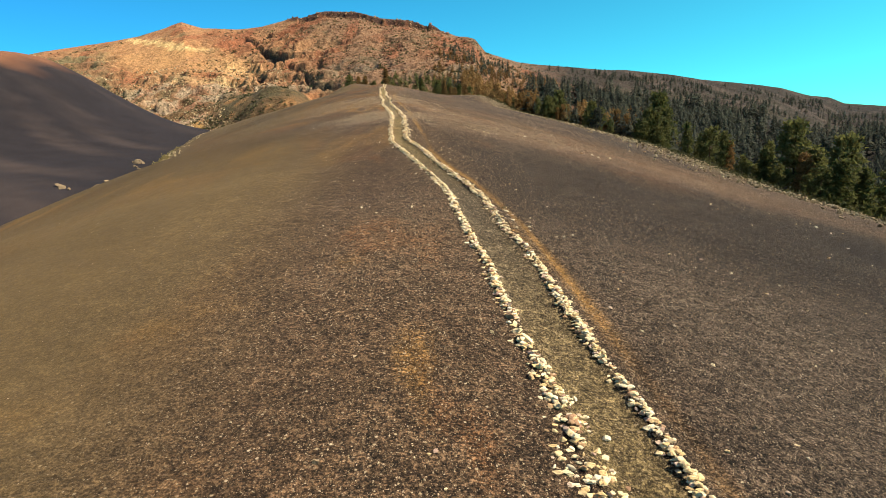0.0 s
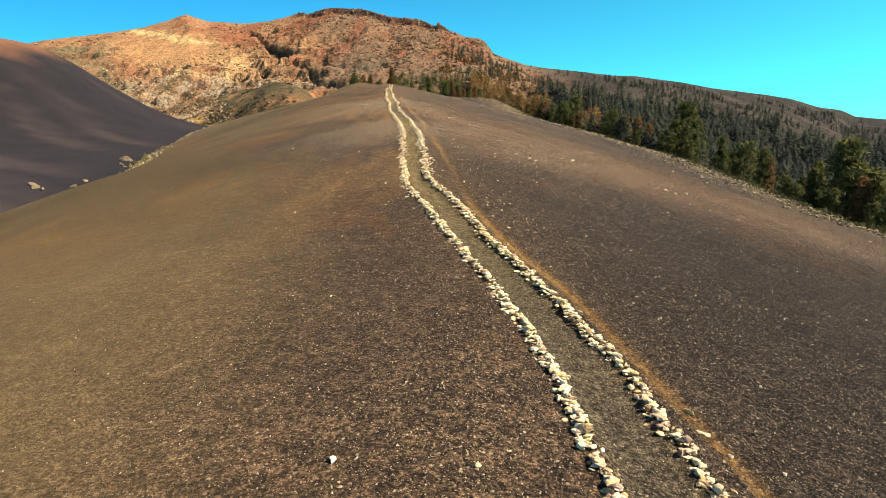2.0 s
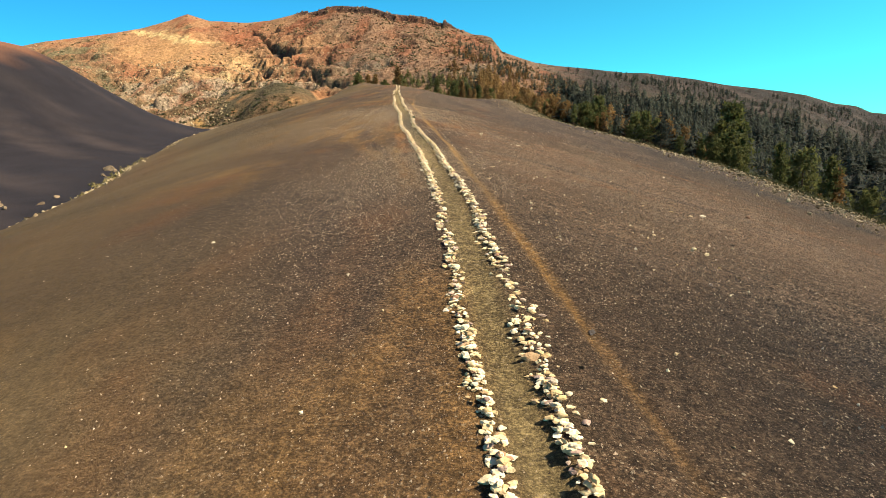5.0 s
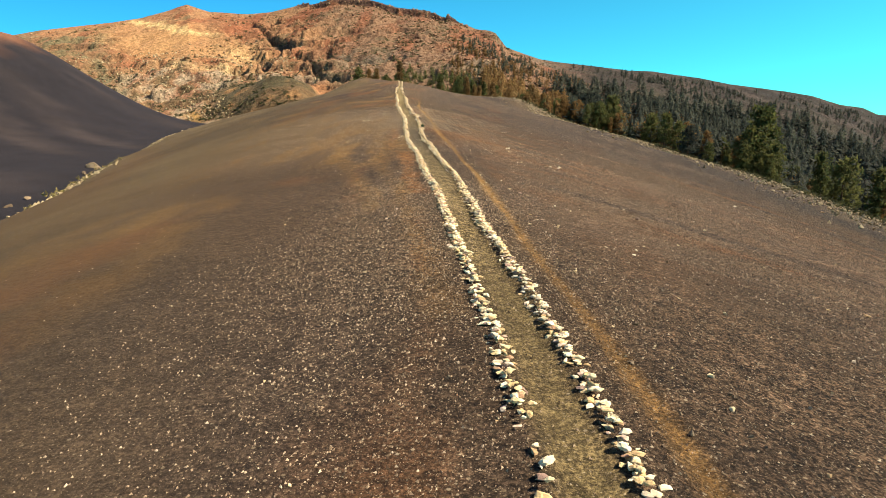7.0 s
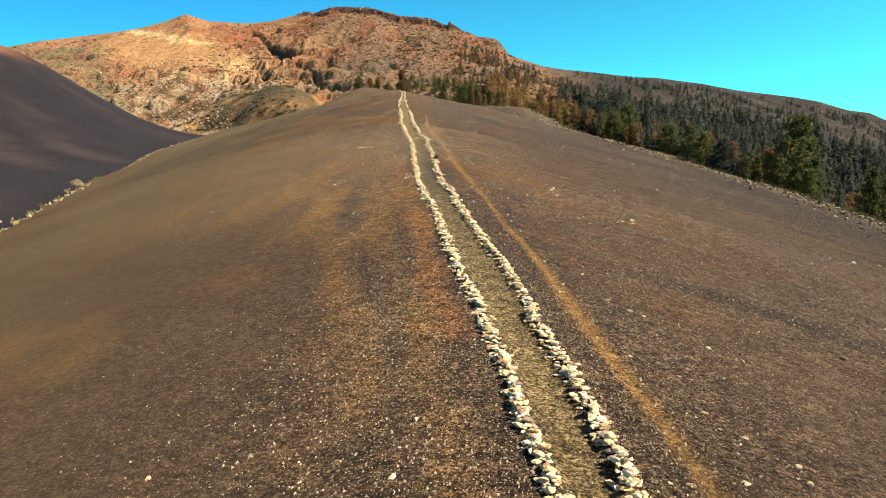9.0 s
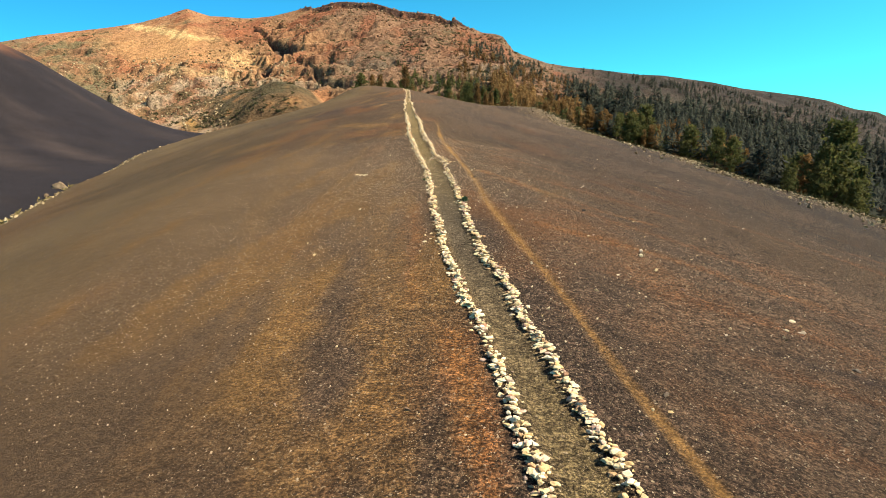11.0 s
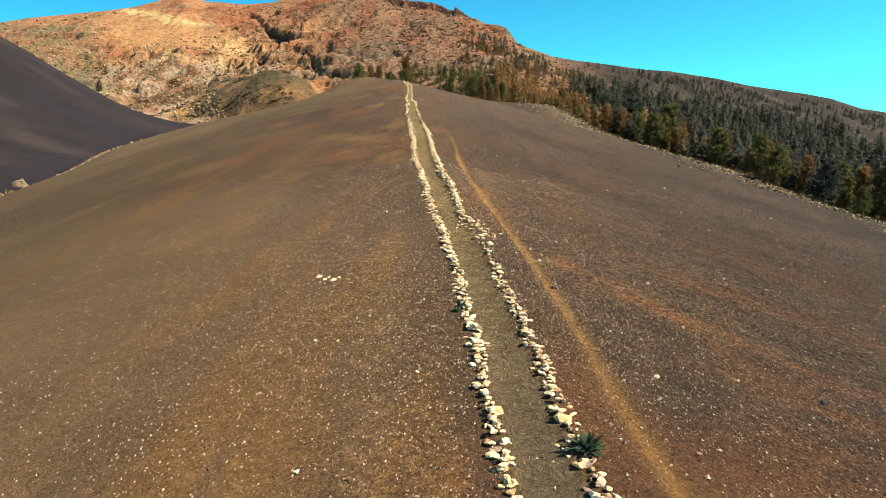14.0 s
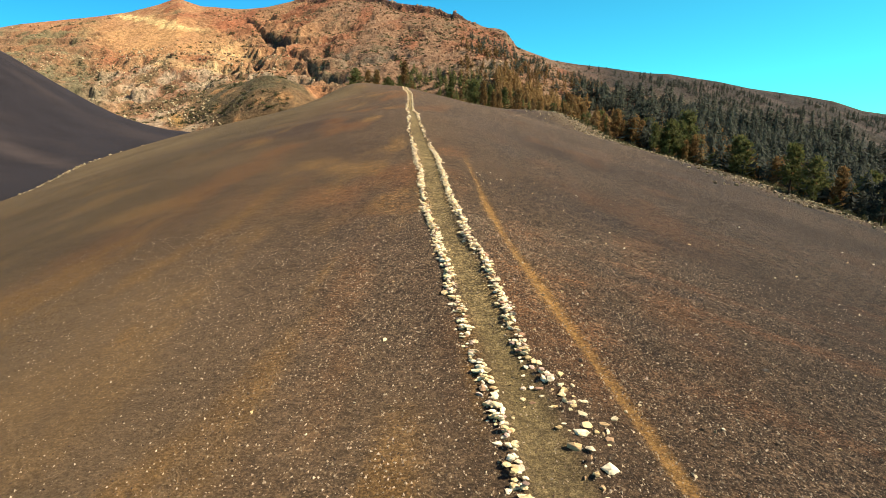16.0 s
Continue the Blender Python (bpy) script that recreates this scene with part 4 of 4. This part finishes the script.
def far_tree(seed):
    """A slender pine of unit height: ragged skirts of drooping branches round a trunk."""
    g = np.random.default_rng(seed)
    wide, low, taper = g.uniform(0.16, 0.34), g.uniform(0.10, 0.34), g.uniform(0.5, 1.0)
    lean = g.normal(size=2) * 0.02
    v, f = [], []
    tiers = 14
    for k in range(tiers):
        h = low + (0.97 - low) * k / tiers
        reach = wide * (0.12 + (1 - k / tiers) ** taper) * g.uniform(0.6, 1.25) * min(1.0, 0.6 + 0.2 * k)
        for a in np.arange(8) * 0.785 + g.uniform(0, 6.3):
            if g.random() < 0.22:
                continue
            q, drop, half = reach * g.uniform(0.45, 1.25), g.uniform(-0.035, 0.03), g.uniform(0.18, 0.42)
            o = len(v)
            cx_, cy_ = lean * h
            v += [(cx_ + 0.28 * q * np.cos(a), cy_ + 0.28 * q * np.sin(a), h + g.uniform(0.04, 0.11)), (cx_ + q * np.cos(a - half), cy_ + q * np.sin(a - half), h - drop), (cx_ + q * np.cos(a + half), cy_ + q * np.sin(a + half), h - drop * g.uniform(0.3, 1.5))]
            f.append((o, o + 1, o + 2))
    return merge([(np.array(v), np.array(f)), tube([(0, 0, -0.08), (0, 0, 0.97)], [0.022, 0.004], 4)])


FAR_TREES = [far_tree(s) for s in range(12)]


def wood_patch(count, az_range, s_range, mat, label, seed, lo, hi, power=1.0, clearing=-0.15, fade_in=0.1):
    g = np.random.default_rng(seed)
    az = g.uniform(*az_range, count * 2)
    s = s_range[0] + (s_range[1] - s_range[0]) * g.random(count * 2) ** power
    r, z = mountain_z(az, s)[0], mountain_top(az, s)
    x, y = VIEW[0] + r * np.sin(bearing(az)), VIEW[1] + r * np.cos(bearing(az))
    keep = (layered_noise(x / 60, y / 60, 3, 77) + g.normal(size=len(x)) * 0.3 > clearing)
    keep &= (ground_z(x, y) < z + 6) & (g.random(len(x)) < (az - az_range[0]) / fade_in)
    x, y, z = x[keep][:count], y[keep][:count], z[keep][:count]
    z = np.maximum(z, ground_z(x, y)) - 1.0
    size = g.uniform(lo, hi, len(x))
    return joined("far_woods", scattered(FAR_TREES, np.stack([x, y, z], 1), g.uniform(0, 6.3, len(x)), size), mat, label, "forest")


wood_patch(4500, (5, 48), (-0.06, 0.55), SHADED_GREEN, "dark green pine forest covering the far slope", 5, 9, 23, 1.0, -0.1, 15)
wood_patch(2000, (5, 40), (0.42, 0.90), SHADED_GREEN, "sparse dark pines on the upper far slope", 15, 5, 11, 1.7, 0.1)
wood_patch(1800, (-1, 19), (-0.05, 0.40), BROWN, "scorched brown pines scattered over the far slope", 6, 8, 16, 1.0, -0.3)
wood_patch(430, (-4, 8), (0.02, 0.68), BROWN, "scorched brown pines on the foot of the mountain", 8, 6, 10, 1.0, -0.7)
wood_patch(240, (-9, 9), (0.02, 0.36), GREEN, "green pines scattered on the mountain foot", 9, 6, 11, 1.4, -0.6)
wood_patch(360, (-3, 8), (0.2, 0.80), SHADED_GREEN, "dark pines climbing the shoulder of the mountain", 10, 5, 10, 1.2, -0.4)


def valley_wood(count, y_range, mat, label, seed, lo, hi):
    """Joined pines on the steep side below the edge of the slope."""
    g = np.random.default_rng(seed)
    y = g.uniform(*y_range, count)
    x = crest_x(y) + edge_u(y) + 6 + np.abs(g.normal(size=count)) * 45 + np.clip((230 - y) / 3, 0, 30)
    return joined("far_woods", scattered(FAR_TREES, np.stack([x, y, foot(x, y) - 0.8], 1), g.uniform(0, 6.3, count), g.uniform(lo, hi, count)), mat, label, "forest")


valley_wood(260, (165, 290), SHADED_GREEN, "dark green pines below the edge of the slope", 61, 6, 12)
valley_wood(460, (215, 440), BROWN, "scorched brown pines below the edge of the slope", 62, 5, 10)
valley_wood(160, (240, 440), GREEN, "green pines below the edge of the slope", 63, 5, 10)


def bush_shape(seed):
    g = np.random.default_rng(seed)
    return tufts(g, g.normal(size=(5, 3)) * np.array([0.3, 0.3, 0.08]) + np.array([0, 0, 0.18]), 0.5, 6)


BUSHES = [bush_shape(s) for s in range(4)]
g = np.random.default_rng(12)
az, s = g.uniform(-44, 6, 4200), 0.02 + 0.95 * g.random(4200) ** 1.4
r_, z_ = mountain_z(az, s)[0], mountain_top(az, s)
bx, by = VIEW[0] + r_ * np.sin(bearing(az)), VIEW[1] + r_ * np.cos(bearing(az))
ok = (layered_noise(bx / 50, by / 50, 3, 87) > -0.25) & (np.hypot((az + 28) / 5, (s - 0.75) / 0.22) > 1)
joined("mountain_scrub", scattered(BUSHES, np.stack([bx, by, z_ - 0.5], 1)[ok], g.uniform(0, 6.3, ok.sum()), g.uniform(1.2, 3.4, ok.sum())), SCRUB, "dry olive scrub dotted over the mountain", "scrub")

SMALL = [stone_shape(random.Random(90 + k), 9, 0.75) for k in range(8)]
ROCKS = [stone_shape(random.Random(60 + k), 14, 0.8) for k in range(6)]
az, s = g.uniform(-42, -17, 6000), g.uniform(0.0, 0.6, 6000)
r_, z_ = mountain_z(az, s)[0], mountain_top(az, s)
bx, by = VIEW[0] + r_ * np.sin(bearing(az)), VIEW[1] + r_ * np.cos(bearing(az))
ok = (np.hypot((az + 19.3) / 4.6, (s - 0.10) / 0.15) > 1) & (1.6 * layered_noise(bx / 34, by / 34, 3, 93) + 0.7 - 1.8 * s > g.random(6000) * 0.8)
joined("pale_boulders", scattered(ROCKS, np.stack([bx, by, z_ - 0.4], 1)[ok], g.uniform(0, 6.3, ok.sum()), 0.8 + 2.8 * g.random(ok.sum()) ** 2), TAN_ROCK, "pale boulders strewn over the mountain foot", "boulders")
az, s = g.uniform(-40, 4, 2600), g.uniform(0.3, 0.98, 2600)
r_, z_ = mountain_z(az, s)[0], mountain_top(az, s)
bx, by = VIEW[0] + r_ * np.sin(bearing(az)), VIEW[1] + r_ * np.cos(bearing(az))
ok = np.hypot((az + 28) / 5, (s - 0.75) / 0.22) > 1
joined("red_boulders", scattered(ROCKS, np.stack([bx, by, z_ - 0.8], 1)[ok], g.uniform(0, 6.3, ok.sum()), 1.2 + 3.8 * g.random(ok.sum()) ** 2), RED_ROCK, "red-brown boulders and ledges on the mountain", "boulders")

az, s = g.uniform(-17.5, -2.5, 420), g.uniform(0.958, 1.0, 420)
r_, z_ = mountain_z(az, s)[0], mountain_top(az, s)
bx, by = VIEW[0] + r_ * np.sin(bearing(az)), VIEW[1] + r_ * np.cos(bearing(az))
joined("summit_crags", scattered(ROCKS, np.stack([bx, by, z_ - 1.5], 1), g.uniform(0, 6.3, 420), 2.0 + 4.0 * g.random(420) ** 2), RED_ROCK, "dark red crags along the summit", "crags")

az, s = g.uniform(4, 36, 1500), g.uniform(0.55, 1.0, 1500)
r_, z_ = mountain_z(az, s)[0], mountain_top(az, s)
bx, by = VIEW[0] + r_ * np.sin(bearing(az)), VIEW[1] + r_ * np.cos(bearing(az))
joined("ridge_scrub", scattered(BUSHES, np.stack([bx, by, z_ - 0.4], 1), g.uniform(0, 6.3, 1500), g.uniform(0.8, 2.2, 1500)), SHADED_GREEN, "dark green scrub on the far ridge", "scrub")

# ---- stones along the path ----
rnd = random.Random(3)
SHAPES = [stone_shape(rnd, rnd.randint(16, 22), rnd.uniform(0.5, 0.85)) for _ in range(18)]
STONES = [mesh_from("stone", *s, PALE) for s in SHAPES]


def scatter_width(y, side):
    """How far the stones of a row lie beside its line."""
    spots = ((5.0, 3.0, 0.16),) if side < 0 else ((47.0, 4.0, 0.06), (99.5, 1.5, 0.08), (113.0, 1.3, 0.32))
    return 0.076 + sum(a * math.exp(-((y - c) / w) ** 2) for c, w, a in spots)


def wander(y, side):
    return 0.09 * float(value_noise(y / 2.3, 7.3 * side, 141)) + 0.06 * float(value_noise(y / 0.8, 3.1 * side, 143))


def thin_spot(y, side):
    return float(value_noise(y / 2.6, 5.7 * side, 145)) < -0.6


def stone_row(side, line, label):
    r = random.Random(11 + side)
    row = empty("stone_row", (float(line(50.0)), 50.0, float(ground_z(line(50.0), 50.0))), label, "stone row", "stone rows lining the path")
    inv = Matrix.Translation(-row.location)
    y, made, rest, sizes, lifts = 2.0, 0, [], [], []
    while y < 430:
        y += r.uniform(0.22, 0.50) if y < 112 else r.uniform(0.2, 0.5)
        off = r.gauss(0, scatter_width(y, side)) + (0.5 * scatter_width(y, side) - 0.05 if side > 0 else 0)
        x = float(line(y)) + off + wander(y, side)
        size = r.uniform(0.15, 0.29) * (1.4 if r.random() < 0.15 else 1.0) * (1.3 if y < 14 else 1.0)
        if y < 112 and made < 300:
            z = float(path_z(x, y)) - 0.04
            ob = part("stone", STONES[r.randrange(len(STONES))], row)
            m = pose(x, y, z, r.gauss(0, 14), r.gauss(0, 14), r.uniform(0, 360))
            ob.matrix_basis = inv @ m @ Matrix.Diagonal((size, size * r.uniform(0.7, 1.1), size * r.uniform(0.5, 0.85), 1))
            made += 1
        else:
            rest.append((x, y))
            sizes.append(size * 1.05)
    for _ in range(6200):
        yy = r.uniform(2, 150)
        if r.random() > np.interp(yy, [38, 46, 60, 66, 80, 92, 100, 116, 124], [1.0, 0.5, 0.5, 1.0, 1.0, 0.75, 0.5, 0.5, 0.8]) or (thin_spot(yy, side) and r.random() < 0.6):
            continue
        off = r.gauss(0, scatter_width(yy, side) * 1.15)
        rest.append((float(line(yy)) + wander(yy, side) + off + (0.5 * scatter_width(yy, side) - 0.05 if side > 0 else 0), yy))
        sizes.append(r.uniform(0.09, 0.23))
        lifts.append(max(0.0, 0.16 - abs(off)) * r.random())
    lifts = np.array([0.0] * (len(rest) - len(lifts)) + lifts)
    rest, sizes = np.array(rest), np.array(sizes)
    zz = path_z(rest[:, 0], rest[:, 1]) - 0.02 + lifts
    g = np.random.default_rng(20 + side)
    dims = np.stack([sizes, sizes * g.uniform(0.7, 1.1, len(sizes)), sizes * g.uniform(0.45, 0.8, len(sizes))], 1)
    v, f = scattered(SHAPES, np.column_stack([rest, zz]), g.uniform(0, 6.3, len(sizes)), dims)
    ob = joined("rubble", (v - np.array(row.location), f), PALE, "", "", parent=row)
    return row


stone_row(-1, row_left, "long row of broken cream-white stones bordering the path")
stone_row(1, row_right, "long row of broken cream-white stones beside a worn line")

# ---- loose stones on the slope ----
LOOSE = [(3.77, 54.12, 0.31), (4.14, 53.91, 0.22), (8.35, 67.37, 0.35), (14.74, 61.92, 0.36), (17.03, 64.34, 0.39), (-10.9, 51.19, 0.14), (-1.73, 34.96, 0.14), (13.15, 58.81, 0.37), (15.28, 61.05, 0.3),
         (0.8, 36.17, 0.16), (0.91, 36.3, 0.14), (-1.15, 42.35, 0.14), (-1.77, 45.2, 0.14), (7.23, 65.78, 0.22), (2.87, 55.6, 0.24), (3.07, 55.24, 0.14), (-0.6, 65.89, 0.15), (6.28, 65.67, 0.24),
         (-3.11, 69.44, 0.14), (-4.48, 67.61, 0.14), (-3.65, 67.95, 0.14), (-2.56, 68.77, 0.14), (-11.93, 67.73, 0.14), (-8.4, 67.5, 0.14), (2.56, 5.21, 0.14), (3.53, 9.75, 0.15), (6.69, 12.37, 0.17),
         (11.81, 20.64, 0.19), (12.53, 19.4, 0.16), (21.15, 29.06, 0.27), (8.59, 10.13, 0.16), (18.96, 39.96, 0.25), (28.22, 44.21, 0.29)]
LOOSE += [(9.14, 7.31, 0.14), (4.34, 22.86, 0.22), (4.36, 22.2, 0.26), (4.62, 21.62, 0.18), (4.26, 20.56, 0.16), (4.56, 20.45, 0.19), (5.15, 19.81, 0.14), (5.14, 19.33, 0.14), (4.66, 19.3, 0.15),
         (14.52, 77.05, 0.42), (-3.57, 94.35, 0.23), (-0.35, 90.47, 0.26), (1.67, 75.59, 0.24), (-0.1, 91.65, 0.28), (37.06, 129.5, 0.5), (-3.45, 97.17, 0.27), (-2.18, 73.92, 0.2), (-3.5, 70.15, 0.14),
         (-4.04, 76.22, 0.15), (-3.58, 75.62, 0.21), (-3.26, 75.47, 0.15), (-3.64, 96.29, 0.25), (-0.82, 90.35, 0.19), (-4.93, 92.33, 0.14), (-11.7, 94.5, 0.14), (-11.5, 94.73, 0.14), 
         (-6.01, 83.32, 0.14)]
LOOSE += [(-11.63, 93.67, 0.14), (-11.46, 94.01, 0.14), (-8.64, 103.15, 0.22), (-5.24, 92.53, 0.17), (-6.51, 95.91, 0.14), (-12.32, 90.08, 0.14), (-7.27, 91.03, 0.14), 
         (-9.43, 102.64, 0.14), (-8.13, 98.11, 0.14), (-16.98, 107.92, 0.20), (-16.78, 107.74, 0.16), (-16.70, 107.92, 0.14), (-16.52, 107.66, 0.22), (-16.40, 107.84, 0.14), (-10.78, 111.69, 0.14), (-10.56, 110.44, 0.16),
         (-10.44, 111.17, 0.14), (-11.18, 113.78, 0.14), (35.48, 70.73, 0.36)]
r = random.Random(5)
for k in range(14):
    yy = r.uniform(15, 150)
    LOOSE.append((float(row_right(yy)) + r.uniform(6, 32), yy, r.uniform(0.15, 0.3)))
for x, y, size in LOOSE:
    ob = new("loose_stone", STONES[r.randrange(len(STONES))])
    ob.matrix_basis = pose(x, y, float(path_z(x, y)) - 0.03, r.gauss(0, 8), r.gauss(0, 8), r.uniform(0, 360)) @ Matrix.Diagonal((size * 1.2, size * r.uniform(0.75, 1.1), size * 0.85, 1))
    tagged(ob, "pale broken stone lying loose on cinder", "stone", "loose stones on the slope")
DARK_STONES = [mesh_from("dark_stone", *s, DARK_ROCK) for s in SHAPES[:5]]
for x, y, size in [(-11.66, 89.15, 0.14), (7.4, 104.78, 0.25), (-5.41, 87.85, 0.14), (10.21, 108.5, 0.28), (-4.15, 73.18, 0.15), (-4.46, 69.25, 0.14), (-2.19, 72.61, 0.14), (-7.9, 97.87, 0.15), (-8.32, 92.22, 0.14),
         (-10.21, 100.94, 0.2), (-8.74, 103.08, 0.19), (-9.83, 109.95, 0.14), (-11.07, 106.18, 0.16), (4.98, 20.87, 0.15), (8.42, 23.22, 0.14), (4.21, 20.12, 0.14)] + [(float(row_right(q)) + r.uniform(1, 12), q, r.uniform(.15, .35)) for q in (13, 26, 33, 45, 58, 72, 79, 84, 88, 104, 108, 117)]:
    ob = new("dark_stone", DARK_STONES[r.randrange(5)])
    ob.matrix_basis = pose(x, y, float(path_z(x, y)) - 0.04, 0, 0, r.uniform(0, 360)) @ Matrix.Diagonal((size, size * 0.8, size * 0.75, 1))
    tagged(ob, "dark brown lava stone lying on cinder", "stone", "dark stones on the slope")

# ---- gravel ----
def chip(seed):
    """A half-buried grain: a bent three-sided cap."""
    q = np.random.default_rng(seed)
    a = np.arange(3) * np.pi / 1.5 + q.normal(size=3) * 0.3
    rim = np.stack([np.cos(a), np.sin(a), np.full(3, -0.12)], 1) * q.uniform(0.42, 0.65, 3)[:, None]
    peak = np.array([[q.normal() * 0.14, q.normal() * 0.14, q.uniform(0.4, 0.65)]])
    return np.concatenate([rim, peak]), np.array([(0, 1, 3), (1, 2, 3), (2, 0, 3)])


CHIPS = [chip(s) for s in range(9)]
g = np.random.default_rng(33)
count = 560000
cy = 2 + 126 * g.random(count)
cu = np.where(g.random(count) < 0.70, g.normal(size=count) * 6, g.uniform(-24, 30, count))
cx = (row_left(cy) + row_right(cy)) / 2 + cu
dense = layered_noise(cx / 7, cy / 12, 3, 91) + g.normal(size=count) * 0.5 > np.where((cu > 0) | (cy > 80), -0.3, 0.0)
dense &= g.random(count) < np.interp(cu + 6 * np.clip((cy - 72) / 15, 0, 1) * (cu < 0), [-24, -9, -5, 0, 30], [0.03, 0.12, 0.8, 1.0, 0.6])
dense &= g.random(count) < np.where(cu > 1.2, np.interp(cy, [15, 26, 40, 52, 98, 108], [1.0, 0.3, 0.3, 1.0, 1.0, 0.8]), np.interp(cy, [40, 55, 96, 108], [0.7, 1.0, 1.0, 0.75]))
dense &= (np.abs(cu) > 0.55) | (g.random(count) < 0.25)
cx, cy, cu = cx[dense], cy[dense], cu[dense]
cs = (0.018 + 0.036 * g.random(len(cx)) ** 2.5 + 0.03 * (g.random(len(cx)) < 0.005)) * np.interp(cu, [-10, -4, 3, 8], [0.8, 1.0, 1.0, 1.15]) * np.interp(cy, [45, 62], [1.0, 1.2])
joined("gravel", scattered(CHIPS, np.column_stack([cx, cy, path_z(cx, cy)]), g.uniform(0, 6.3, len(cx)), cs), PEBBLE, "scattered small pale and brown lapilli", "gravel")

# fist-sized stones strewn over the slopes
g = np.random.default_rng(37)
for number, mat, label in ((1500, PALE, "small pale stones strewn over the cinder"), (1700, UMBER_ROCK, "small brown stones strewn over the cinder")):
    sy = 2 + 140 * g.random(number)
    su = np.where(g.random(number) < 0.5, g.normal(size=number) * 4 + 4, g.uniform(-6, 34, number))
    sx = (row_left(sy) + row_right(sy)) / 2 + np.where(np.abs(su) < 0.9, su + 2.5, su)
    joined("small_stones", scattered(SMALL, np.column_stack([sx, sy, path_z(sx, sy) - 0.012]), g.uniform(0, 6.3, number), 0.05 + 0.10 * g.random(number) ** 3), mat, label, "stones")

# rubble and dry tufts along the edge above the forest
g = np.random.default_rng(44)
ey = g.uniform(60, 330, 7500)
ex = crest_x(ey) + edge_u(ey) - np.abs(g.normal(size=7500)) * 9 + 2.5
joined("edge_rubble", scattered(SMALL, np.column_stack([ex, ey, ground_z(ex, ey) - 0.1]), g.uniform(0, 6.3, 7500), 0.2 + 0.8 * g.random(7500) ** 2), TAN_ROCK, "tan rubble along the edge of the slope", "rubble")
ey = g.uniform(80, 330, 700)
ex = crest_x(ey) + edge_u(ey) + g.normal(size=700) * 3
joined("edge_scrub", scattered(BUSHES, np.column_stack([ex, ey, ground_z(ex, ey)]), g.uniform(0, 6.3, 700), g.uniform(0.5, 1.3, 700)), SCRUB, "low dry scrub along the edge of the slope", "scrub")

ey = g.uniform(20, 330, 2400)
ey = ey[layered_noise(ey / 14, ey * 0, 3, 95) > -0.2]
ex = crest_x(ey) - rim_w(ey) + g.normal(size=len(ey)) * 2.4
joined("rim_rubble", scattered(SMALL, np.column_stack([ex, ey, ground_z(ex, ey) - 0.1]), g.uniform(0, 6.3, len(ey)), 0.2 + 0.9 * g.random(len(ey)) ** 4), TAN_ROCK, "tan rubble along the rim over the dark valley", "rubble")
ey = g.uniform(20, 200, 90)
ex = crest_x(ey) - rim_w(ey) - 2 + g.normal(size=90) * 2
joined("rim_scrub", scattered(BUSHES, np.column_stack([ex, ey, ground_z(ex, ey)]), g.uniform(0, 6.3, 90), g.uniform(0.5, 1.2, 90)), DRY_SCRUB, "low dry scrub along the rim over the valley", "scrub")

# ---- outcrops at the foot of the dark cone ----
OUTCROP = [mesh_from("outcrop", *stone_shape(rnd, 26, 0.8), UMBER_ROCK) for _ in range(4)]
for x, y, size in [(-133.6, 247.7, 5.0), (-130.5, 246.0, 3.2), (-136.5, 250.5, 3.0), (-127.2, 233.4, 2.6), (-124.0, 229.0, 1.8), (-120.5, 224.0, 1.6), (-139.0, 256.0, 2.0), (-118.0, 176.0, 3.2), (-114.0, 173.0, 2.4), (-122.0, 180.0, 2.8), (-109.0, 178.0, 2.2), (-112.0, 188.0, 2.4), (-107.0, 192.0, 2.0), (-104.0, 196.0, 1.8)]:
    ob = new("rock_outcrop", OUTCROP[r.randrange(4)])
    ob.matrix_basis = pose(x, y, float(foot(x, y)[0]) - 0.12 * size, r.gauss(0, 10), r.gauss(0, 10), r.uniform(0, 360)) @ Matrix.Diagonal((size, size * 0.8, size * 0.7, 1))
    tagged(ob, "craggy tan rock outcrop at the foot of the cinder cone", "rock", "outcrops below the cone")


# ---- small plants by the path ----
def rosette(seed, count, size):
    g = np.random.default_rng(seed)
    v, f = [], []
    for k in range(count):
        a, up = g.uniform(0, 6.3), g.uniform(0.25, 1.3)
        d = np.array([np.cos(a) * np.cos(up), np.sin(a) * np.cos(up), np.sin(up)])
        side = np.array([-np.sin(a), np.cos(a), 0]) * 0.05 * size
        ln = size * g.uniform(0.35, 0.6)
        mid, tip = d * ln * 0.55, d * ln + np.array([0, 0, -0.08 * size])
        o = len(v)
        v += [-side * 0.6, side * 0.6, mid + side, mid - side, tip]
        f += [(o, o + 1, o + 2), (o, o + 2, o + 3), (o + 3, o + 2, o + 4)]
    return np.array(v), np.array(f)


for seed, x, y, size in ((1, -10.55, 99.75, 0.7), (2, -12.7, 105.6, 0.4), (3, -12.9, 105.3, 0.28)):
    ob = new("rosette_plant", mesh_from("rosette_plant", *rosette(seed, 80, size), SUCCULENT))
    ob.location = (x, y, float(path_z(x, y)))
    tagged(ob, "small grey-green spiky plant beside the stones", "plant", "plants beside the path")
